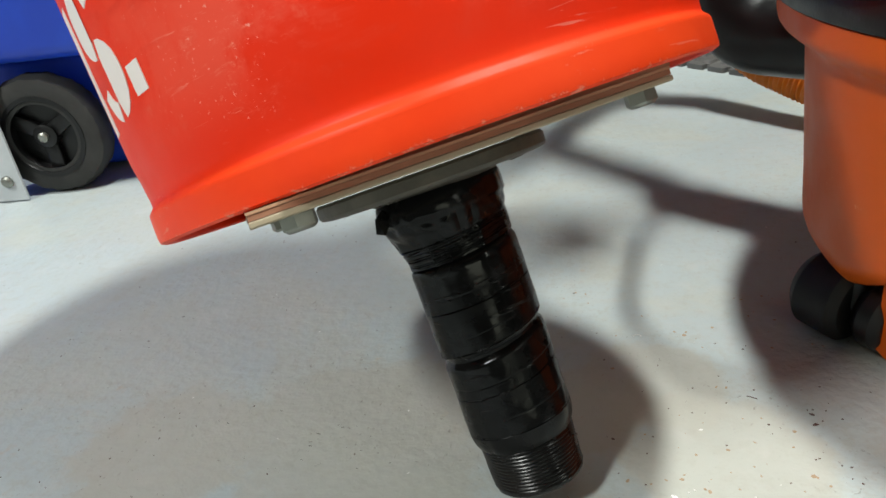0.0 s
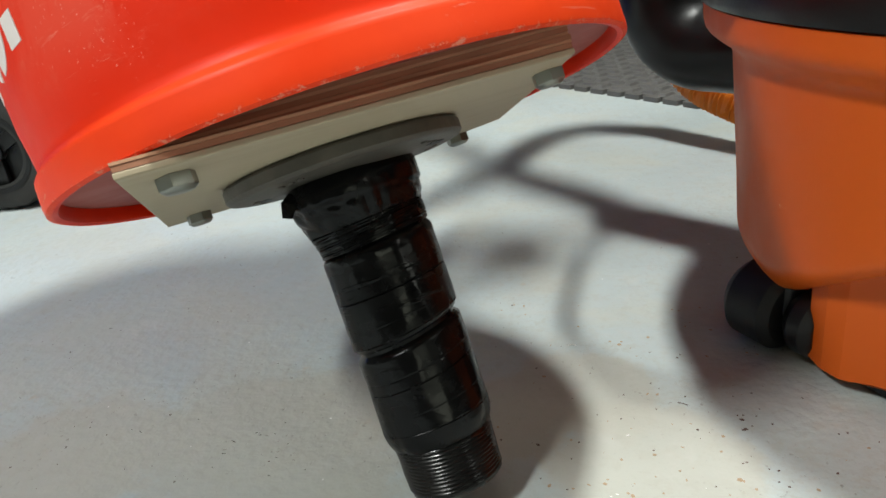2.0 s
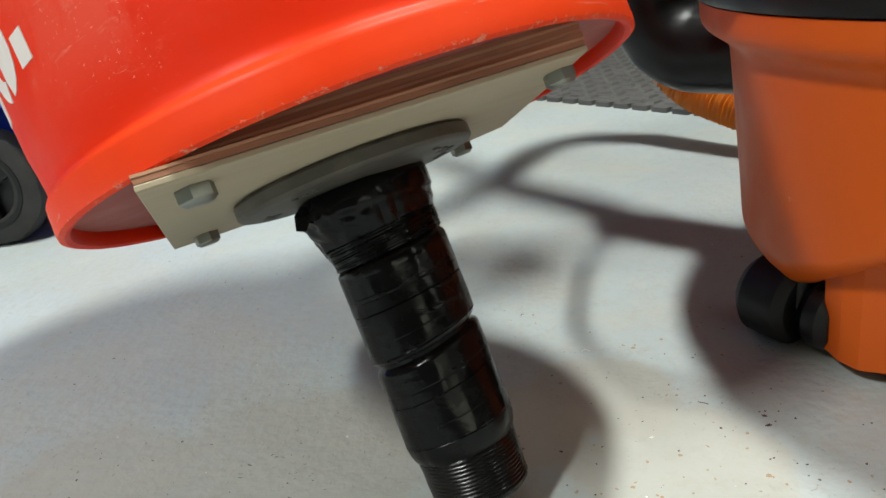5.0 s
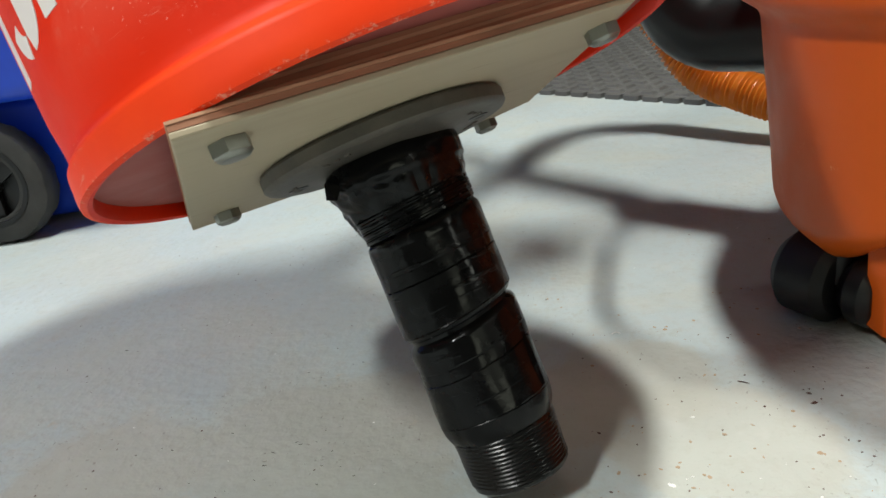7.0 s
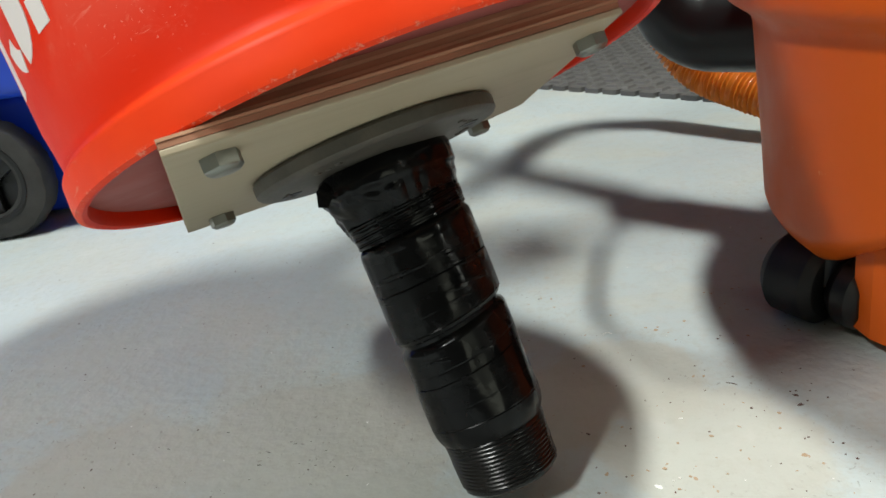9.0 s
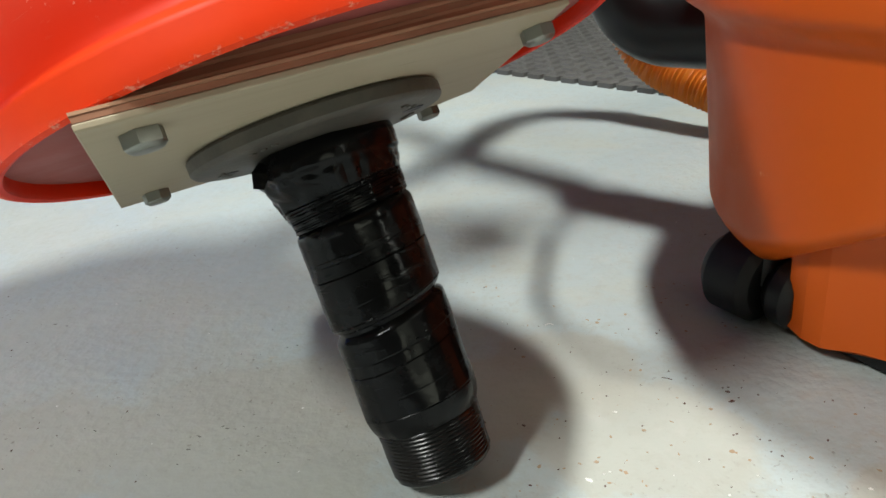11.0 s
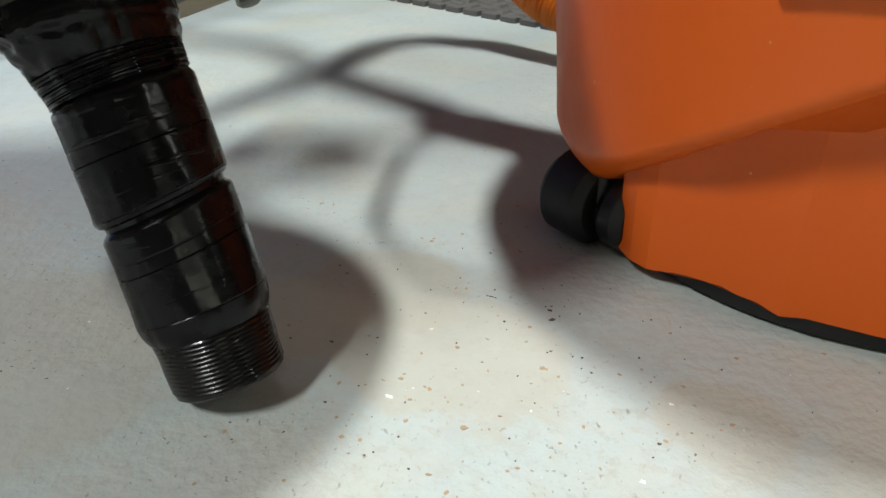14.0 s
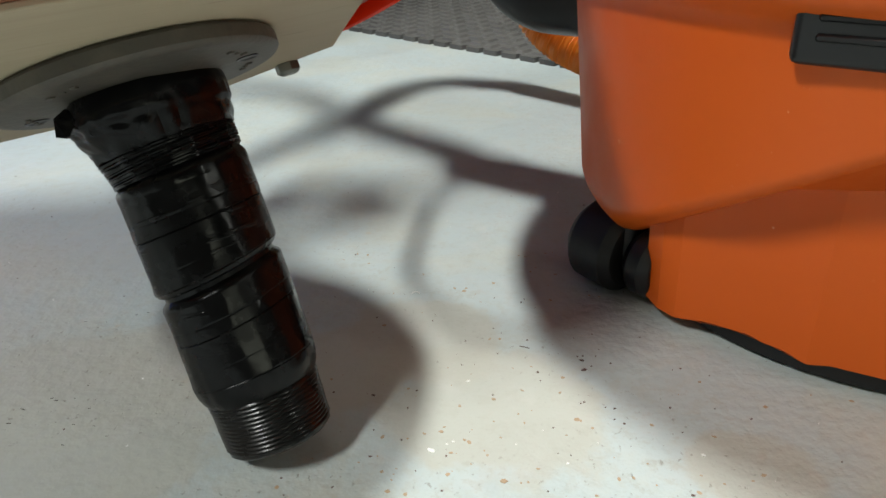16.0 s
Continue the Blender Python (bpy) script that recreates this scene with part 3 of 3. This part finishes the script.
    lid = part("lid", lathe(prof, 96), BLACK, root, "black plastic lid", smooth=30)
    # unseen housing added on the lid to widen the vacuum's floor shadow
    head = lathe([(0.150, 0.306), (0.158, 0.320), (0.156, 0.395), (0.146, 0.415), (0.11, 0.424), (0.02, 0.426)], 72, (0.010, -0.010))
    part("shadow_head", head, BLACK, lid, "unseen black housing added on the lid for its shadow")

    # latch on the front
    ang = 238.5
    m = Matrix.Rotation(radians(ang), 4, "Z")
    bm = bmesh.new()
    box(bm, (0.2000, -0.037, 0.176), (0.2165, 0.052, 0.258), 0.004, 3, m)
    latch = part("latch", bm, BLACK, root, "black ribbed lid latch")
    for k in range(4):
        bm = bmesh.new()
        box(bm, (0.2160, -0.028, 0.186 + 0.0075 * k), (0.2180, 0.046, 0.1890 + 0.0075 * k), 0.0008, 1, m)
        part("rib", bm, BLACK, latch)

    # casters: twin wheels under a stem
    for px, py, turn in ((-0.1707, -0.0409, -51), (0.03, -0.150, 20), (0.09, 0.15, 60)):
        m = Matrix.Translation((px, py, 0.0285)) @ Matrix.Rotation(radians(turn), 4, "Z") @ Matrix.Rotation(radians(90), 4, "Y")
        bm = lathe([(0.0115, 0.030), (0.0115, 0.060)], 24, (px, py))
        stem = part("caster_stem", bm, BLACK, root, "black caster stem")
        # second wheel takes the darker black: shade below the body put into its colour
        for z0, z1, r1, skin in ((-0.0345, 0.0040, 0.0285, DUSTY_BLACK), (0.0075, 0.0300, 0.0225, BLACK)):
            prof = [(0.010, z0 + 0.0030), (r1 - 0.0105, z0 + 0.0010), (r1 - 0.0085, z0), (r1 - 0.0070, z0 + 0.0006), (r1 - 0.0008, z0 + 0.0072), (r1, z0 + 0.0086),
                    (r1, z1 - 0.0052), (r1 - 0.0006, z1 - 0.0046), (r1 - 0.0052, z1 - 0.0004), (r1 - 0.0060, z1), (0.010, z1)]
            bm = lathe(prof, 56)
            bmesh.ops.transform(bm, matrix=m, verts=bm.verts)
            part("caster_wheel", bm, skin, stem, "dull black plastic caster wheel", smooth=24)

    # elbow fitting on the side
    inlet = Vector((-0.165, 0.119, 0.1655))
    out = Vector((-0.87, 0.5, 0)).normalized()
    R = 0.0440
    rise = Vector((-0.06, 0.08, 0.99)).normalized()
    pts = [inlet, inlet + out * 0.050]
    for i in range(1, 13):
        d = out.slerp(rise, (i - 0.5) / 12)
        pts.append(pts[-1] + d * (R * out.angle(rise) / 12))
    pts += [pts[-1] + rise * d for d in (0.004, 0.010)]
    elbow = part("elbow", tube(pts, 0.0352, 48), BLACK, root, "dusty black elbow fitting")
    bm = tube([inlet - out * 0.02, inlet - out * 0.019, inlet + out * 0.004, inlet + out * 0.006], lambda s: 0.0385 if 0.0005 < s < 0.0255 else 0.036, 48)
    part("collar", bm, BLACK, elbow)
    top = pts[-1]
    part("cuff", tube([top + rise * d for d in (-0.004, -0.003, 0.05, 0.052)], lambda s: 0.0368 if s < 0.05 else 0.035, 48), BLACK, elbow)

    # ribbed hose: lies behind, rises past the elbow, arches over to the bucket
    P = lambda x, y, z: ((x - VAC[0]) / SIZE, (y + 0.05 * z - VAC[1]) / SIZE, z / SIZE)
    pitch = 0.0056
    rib = lambda s: 0.0217 + 0.0026 * max(-0.7, math.cos(2 * math.pi * s / pitch))
    way = spline([P(0.640, 0.430, 0.024), P(0.500, 0.520, 0.024), P(0.400, 0.530, 0.025), P(0.300, 0.508, 0.031), P(0.244, 0.542, 0.043), P(0.206, 0.570, 0.055), P(0.174, 0.597, 0.068), P(0.150, 0.616, 0.090), P(0.129, 0.628, 0.126), P(0.090, 0.632, 0.180), P(0.060, 0.622, 0.250), P(0.022, 0.575, 0.330), P(-0.018, 0.450, 0.410), P(-0.051, 0.355, 0.470), P(-0.090, 0.290, 0.530), P(-0.130, 0.225, 0.580), P(-0.165, 0.170, 0.580), P(-0.173, 0.152, 0.525)], 0.0012)
    part("hose", tube(way, rib, 20), HOSE, root, "ribbed orange vacuum hose", smooth=60)
    # second length, from the elbow upwards
    way = spline([top + rise * 0.035, top + rise * 0.06, P(0.076, 0.385, 0.320), P(0.003, 0.448, 0.390), P(-0.062, 0.528, 0.470), P(-0.123, 0.548, 0.550), P(-0.178, 0.535, 0.640), P(-0.21, 0.52, 0.74)], 0.0012)
    part("hose", tube(way, rib, 20), HOSE, root, "ribbed orange vacuum hose", smooth=60)

    # unseen small coils added to the cord, shaped to throw an oval floor shadow
    shadow_coil = []
    for k in range(64):
        t = 2 * math.pi * (k / 10 + 0.1)
        wide = 0.046 - 0.016 * math.sin(0.41 * t)
        shadow_coil.append(P(0.000 - 0.010 * math.sin(0.35 * t) + wide * math.cos(t), 0.262 + (0.030 - 0.014 * math.sin(0.29 * t)) * math.sin(t), 0.425 - 0.0011 * k))
    # power cord draped round the lid
    cord = spline([P(0.31, 0.24, 0.452), P(0.25, 0.28, 0.50), P(0.16, 0.29, 0.62), *shadow_coil, P(0.085, 0.315, 0.355), P(0.074, 0.26, 0.31), P(0.066, 0.17, 0.262), P(0.092, 0.120, 0.246), P(0.113, 0.108, 0.2345), P(0.136, 0.098, 0.2290), P(0.155, 0.069, 0.2320), P(0.179, 0.039, 0.246), P(0.213, 0.009, 0.286), P(0.244, -0.014, 0.352)], 0.006)
    part("power_cord", tube(cord, 0.0045, 16), BLACK_GLOSS, root, "glossy black power cord")
    return root


build_vacuum()


# ---- rubber mat ----
def build_mat():
    corner, along = Vector((0.20, 0.745, 0)), 140.0
    m = Matrix.Translation(corner) @ Matrix.Rotation(radians(along), 4, "Z")
    root = thing("rubber_mat", m, "dark grey rubber floor mat with a raised pattern and notched edge", "mat")
    L0, L1, W, H = -1.6, 1.9, 2.3, 0.0075
    pts, tooth = [], 0.036
    x = L0
    while x < L1:
        pts += [(x + 0.0005, -0.002), (x + 0.0025, 0), (x + 0.0265, 0), (x + 0.0285, -0.002), (x + 0.0285, -0.010), (x + 0.0360, -0.010)]
        x += tooth
    pts += [(L1, 0), (L1, -W), (L0, -W)]
    bm = bmesh.new()
    lo = [bm.verts.new((px, py, 0.0)) for px, py in pts]
    hi = [bm.verts.new((px, py, H)) for px, py in pts]
    n = len(pts)
    top = bm.faces.new(hi)
    for i in range(n):
        bm.faces.new((lo[i], lo[(i + 1) % n], hi[(i + 1) % n], hi[i]))
    bmesh.ops.triangulate(bm, faces=[top])
    part("sheet", bm, MATRUBBER, root, smooth=0)
    verts, faces = [], []
    step = 0.031
    for i in range(int((L1 - L0) / step)):
        for j in range(int(W / step)):
            cx, cy = L0 + 0.02 + i * step, -0.024 - j * step
            hx, hy = (0.0142, 0.0078) if (i + j) % 2 else (0.0078, 0.0142)
            b = len(verts)
            for z, s in ((H - 0.001, 1.0), (H + 0.0034, 0.62)):
                verts += [(cx - hx * s, cy - hy * s, z), (cx + hx * s, cy - hy * s, z), (cx + hx * s, cy + hy * s, z), (cx - hx * s, cy + hy * s, z)]
            faces += [(b + 4, b + 5, b + 6, b + 7)] + [(b + k, b + (k + 1) % 4, b + 4 + (k + 1) % 4, b + 4 + k) for k in range(4)]
    me = bpy.data.meshes.new("tread")
    me.from_pydata(verts, [], faces)
    me.materials.append(MATRUBBER)
    tread = new("tread", me)
    tread.parent = root
    tagged(tread, kind="stuff")


build_mat()


# ---- blue bin with wheel, and the rack post ----
def build_bin():
    root = thing("wheeled_bin", pose(-0.634, 0.556, 0, 0, 0, 12), "bright blue plastic wheeled bin with black wheels", "bin")
    bm = bmesh.new()
    box(bm, (-0.42, -0.10, 0.008), (0.185, 0.40, 0.165), 0.015, 3)
    part("lower_body", bm, BLUE, root, "darker recessed blue base")
    for k in range(3):
        bm = bmesh.new()
        box(bm, (0.183, -0.05 + 0.11 * k, 0.02), (0.191, -0.01 + 0.11 * k, 0.16), 0.003, 2)
        part("rib", bm, BLUE, root)
    bm = bmesh.new()
    box(bm, (-0.46, -0.17, 0.165), (0.215, 0.44, 0.75), 0.02, 3)
    part("body", bm, BLUE, root)
    for x in (0.035,):
        bm = bmesh.new()
        prof = [(0.048, -0.021), (0.072, -0.0235), (0.082, -0.019), (0.0865, -0.008), (0.0865, 0.008), (0.082, 0.019), (0.072, 0.0235), (0.048, 0.021)]
        lathe(prof, 72, wobble=lambda a, z, r: (0.0018 if math.sin(36 * a) > 0 else 0) if r > 0.08 else 0, close=False, bm=bm)
        turn = Matrix.Translation((x - 0.074, -0.148, 0.0755)) @ Matrix.Scale(0.86, 4) @ Matrix.Rotation(radians(90), 4, "X")
        bmesh.ops.transform(bm, matrix=turn, verts=bm.verts)
        wheel = part("wheel", bm, RUBBER, root, "black rubber wheel")
        bm = bmesh.new()
        lathe([(0.052, 0.010), (0.058, 0.016), (0.060, 0.0235), (0.054, 0.0235), (0.050, 0.014), (0.048, 0.006)], 64, close=False, bm=bm)
        lathe([(0.057, -0.004), (0.057, 0.003)], 48, bm=bm)
        lathe([(0.017, 0.002), (0.017, 0.018), (0.013, 0.020), (0.004, 0.020)], 32, bm=bm)
        for k in range(3):
            box(bm, (0.010, -0.011, 0.004), (0.056, 0.011, 0.014), 0.003, 2, Matrix.Rotation(radians(30 + 120 * k), 4, "Z"))
        bmesh.ops.transform(bm, matrix=turn, verts=bm.verts)
        rim = part("rim", bm, BLACK, wheel, "black three-spoke rim")
        bm = lathe([(0.0075, 0.020), (0.0075, 0.025), (0.005, 0.027), (0.001, 0.027)], 20)
        bmesh.ops.transform(bm, matrix=turn, verts=bm.verts)
        part("axle_cap", bm, ZINC, wheel, "dull steel axle end")


build_bin()


def build_post():
    root = thing("rack_post", pose(-0.672, 0.368, 0, 0, 0, 10), "light grey steel rack post with a bolt near its foot", "rack")
    bm = bmesh.new()
    prism([(-0.045, 0), (0.0, 0), (0.0, 0.003), (-0.042, 0.003), (-0.042, 0.04), (-0.045, 0.04)], 0.002, 1.4, 0, bm)
    part("angle_bar", bm, POST, root, smooth=0)
    bm = lathe([(0.0075, 0.0), (0.0075, 0.003), (0.005, 0.0055), (0.001, 0.006)], 20)
    bmesh.ops.transform(bm, matrix=Matrix.Translation((-0.018, 0, 0.028)) @ Matrix.Rotation(radians(90), 4, "X"), verts=bm.verts)
    part("bolt", bm, ZINC, root, "domed zinc bolt")


build_post()


# ---- timber shelving far behind ----
def build_shelving():
    root = thing("storage_shelf", pose(-0.3, 3.35, 0, 0, 0, -14), "pine timber storage shelf with dark gaps, far behind", "shelf")
    for x in (0.0, 0.62, 1.24, 1.86):
        for y in (0.0, 0.45):
            bm = bmesh.new()
            box(bm, (x, y, 0.0), (x + 0.045, y + 0.07, 1.9), 0.003, 1)
            part("post", bm, WOOD, root, smooth=0)
    for z in (0.10, 0.62, 1.14, 1.66):
        bm = bmesh.new()
        box(bm, (-0.02, -0.02, z), (1.925, 0.54, z + 0.03), 0.003, 1)
        part("board", bm, WOOD, root, smooth=0)
        bm = bmesh.new()
        box(bm, (-0.02, -0.041, z - 0.06), (1.925, -0.0215, z + 0.03), 0.003, 1)
        part("rail", bm, WOOD, root, smooth=0)


build_shelving()
for x, w, h in ((0.10, 0.44, 0.36), (0.70, 0.46, 0.40), (1.32, 0.44, 0.33)):
    bm = bmesh.new()
    box(bm, (0, 0, 0), (w, 0.38, h * 0.93), 0.02, 2)
    box(bm, (-0.012, -0.012, h * 0.93), (w + 0.012, 0.392, h), 0.008, 2)
    ob = part("storage_box", bm, BLACK)
    ob.matrix_world = pose(-0.3, 3.35, 0, 0, 0, -14) @ Matrix.Scale(SIZE, 4) @ Matrix.Translation((x, 0.06, 0.1305))
    tagged(ob, "black plastic storage box on the timber shelf", "box", "boxes on the shelf")


# ---- what lies on the floor ----
def flakes(name, material, count, size, label, seed, region):
    rnd = random.Random(seed)
    verts, faces = [], []
    x0, x1, y0, y1 = region
    while count:
        x, y = rnd.uniform(x0, x1), rnd.uniform(y0, y1)
        if noise.noise(Vector((6 * x + seed, 6 * y, 0))) < rnd.uniform(-0.45, 0.35):
            continue
        count -= 1
        n, r, a0 = rnd.choice((4, 5, 6)), size * rnd.uniform(0.35, 1.0) ** 1.6, rnd.uniform(0, 6.28)
        long, h, b = rnd.uniform(0.4, 1.0), rnd.uniform(0.0001, 0.0004), len(verts)
        ring = []
        for k in range(n):
            a, q = 2 * math.pi * k / n, r * rnd.uniform(0.65, 1.15)
            u, v = q * math.cos(a), long * q * math.sin(a)
            ring.append((x + u * math.cos(a0) - v * math.sin(a0), y + u * math.sin(a0) + v * math.cos(a0)))
        verts += [(p, q, 0.0001) for p, q in ring] + [(p, q, h * rnd.uniform(0.6, 1.3)) for p, q in ring]
        faces += [tuple(range(b + n, b + 2 * n))] + [(b + k, b + (k + 1) % n, b + n + (k + 1) % n, b + n + k) for k in range(n)]
    me = bpy.data.meshes.new(name)
    me.from_pydata(verts, [], faces)
    me.materials.append(material)
    tagged(new(name, me), label, "debris", kind="stuff")


flakes("tan_flakes", CHIP_TAN, 200, 0.0017, "small tan flakes scattered over the grey floor", 3, (-0.02, 0.30, -0.14, 0.20))
flakes("dirt_specks", CHIP_DARK, 380, 0.0010, "small dark specks of dirt on the grey floor", 5, (-0.40, 0.40, -0.16, 0.35))
flakes("white_specks", CHIP_WHITE, 60, 0.0009, "tiny white specks on the grey floor", 8, (-0.4, 0.40, -0.14, 0.5))


def chip(name, label, material, x, y, r, seed, h=0.0012, slim=1.0):
    rnd = random.Random(seed)
    n = 13
    long = rnd.uniform(0.5, 0.8) * slim
    pts = [(r * rnd.uniform(0.45, 1.2) * math.cos(2 * math.pi * k / n), long * r * rnd.uniform(0.5, 1.15) * math.sin(2 * math.pi * k / n)) for k in range(n)]
    bm = prism(pts, 0.0, h)
    bmesh.ops.transform(bm, matrix=pose(x, y, 0.0001, 0, 0, rnd.uniform(-30, 30)), verts=bm.verts)
    tagged(part(name, bm, material, smooth=0), label, "debris", "crumbs and flakes on the floor")


# places and half sizes in millimetres
TAN = ((100.3, 38, 1), (80.5, -1, 1.07), (75.3, 13.1, 0.95), (104.7, -17.3, 1.61), (120.3, -9.7, 0.75), (91.5, -44, 1.1), (134.4, 44.3, 0.68), (112.6, 27.1, 0.57), (203.9, 14.1, 1.15), (55.3, -18.9, 0.59), (144.4, -24.5, 0.73), (134.9, 12.7, 0.55), (103.7, 9.9, 0.63), (86.6, 7.8, 0.78), (58.8, -34.6, 0.57), (100.3, 21.3, 0.48), (76.6, 16.4, 0.64), (207.2, 55.3, 0.9), (200.1, -15.7, 0.62), (191.4, -11.1, 0.62))
WHITE = ((87, 52.3, 1.12), (71.3, 0.3, 2), (174.4, -43.6, 1.42), (195.7, 1.8, 1.12), (81.4, 6.4, 0.62), (78.5, 4.6, 0.54), (110.8, 5.8, 0.46), (124, 15.7, 0.32), (158.9, -43.2, 0.35), (139, -40.3, 0.35), (135.4, -43.4, 0.35), (149, 7.9, 0.39))
DARK = ((148.4, 72.4, 1.27), (148.9, 64, 1.6), (156.4, 76.3, 0.46), (163.7, 70.1, 0.63), (146.5, 75.8, 0.46), (119.6, 91, 0.56), (100.3, 102.4, 0.38), (83, 66.3, 0.44), (60.6, 43.6, 0.51), (57.4, 29.8, 0.5), (38.5, 39.1, 1.02), (56.8, 6.7, 0.47), (160.4, 32.7, 0.67), (155.9, 33.3, 0.42), (159, 24.5, 0.41), (187.6, 34.2, 0.68), (195.5, 65.1, 0.36), (213.5, 60.6, 0.37), (189.6, 16.4, 0.41), (209.2, 34.1, 0.34), (102.7, 77.3, 0.36), (124, 61.1, 0.7), (185, -22.9, 0.9), (135.6, -0.7, 0.31), (78, -24.3, 0.51), (65.4, -35.4, 0.43), (68.7, -33.5, 0.43), (123.7, -22.9, 0.44), (125.7, -35.3, 0.35), (198.3, -28.2, 0.52), (180.9, -30.6, 0.37))
PITS = ((-310.3, 139.8, 1.98), (-299.5, 137.7, 1.26), (-315.3, 114.9, 0.97), (-314.5, 97.2, 0.81), (-301.5, 84.2, 0.79), (-347.8, 81.3, 0.83), (-315.2, 48.3, 0.77), (-312.8, 12.9, 0.74), (-173.1, 39.6, 1.3), (-139.3, 22.2, 2.44), (-140.5, 11.5, 1.81), (-125.9, 29.6, 1.42), (-129.1, 31.3, 1.02), (-117, 31.7, 0.61), (-211.5, 25.6, 0.67), (-204.2, 24.1, 1.76), (-177.9, -3.4, 1.02), (-140.8, -0.2, 1.18), (-120.3, 111.9, 0.92), (-114, 114.7, 1.15), (-135.2, 103.5, 0.69), (-148.5, 103.5, 0.93), (-107.1, 11.9, 0.97), (-96, 11.1, 0.96), (-105.2, 24.1, 0.99), (-116.9, 13.1, 0.49), (-86.3, 4.3, 0.94), (-104.7, -2.5, 1.14), (-153.8, -8.8, 0.59), (-115.3, 42.3, 1.03))
for k, (x, y, mm) in enumerate(TAN):
    chip("paint_flake", "flat tan flake of old paint on the floor", CHIP_TAN, x / 1000, y / 1000, mm * 0.0012, 20 + k, 0.0003)
for k, (x, y, mm) in enumerate(WHITE):
    chip("plaster_crumb", "pale chalky crumb of plaster on the floor", CHIP_WHITE, x / 1000, y / 1000, mm * 0.0011, 60 + k, 0.0003)
for k, (x, y, mm) in enumerate(DARK):
    chip("floor_speck", "dark reddish crumb of dirt on the floor", CHIP_DARK, x / 1000, y / 1000, mm * 0.0011, 90 + k, 0.0005)
# flat dark slivers laid on in place of pits in the paint
for k, (x, y, mm) in enumerate(PITS):
    chip("floor_speck", "dark oblong sliver standing for a pit in the floor", CHIP_GREY, x / 1000, y / 1000, mm * 0.0008, 140 + k, 0.0003, 0.3)
bm = tube(spline([(0.0, 0, 0.0005), (0.0015, 0.001, 0.0009), (0.0035, 0.0012, 0.0010), (0.0055, 0.0, 0.0005)], 0.0006), 0.0004, 8)
bmesh.ops.transform(bm, matrix=pose(0.0480, 0.1410, 0), verts=bm.verts)
tagged(part("shaving", bm, CHIP_WHITE), "tiny curled pale shaving on the floor", "debris")
bm = tube(spline([(0.0, 0, 0.0003), (0.003, -0.001, 0.0004), (0.006, -0.0024, 0.0003)], 0.001), 0.00022, 6)
bmesh.ops.transform(bm, matrix=pose(0.115, 0.085, 0), verts=bm.verts)
tagged(part("fibre", bm, CHIP_DARK), "short dark fibre on the floor", "debris")
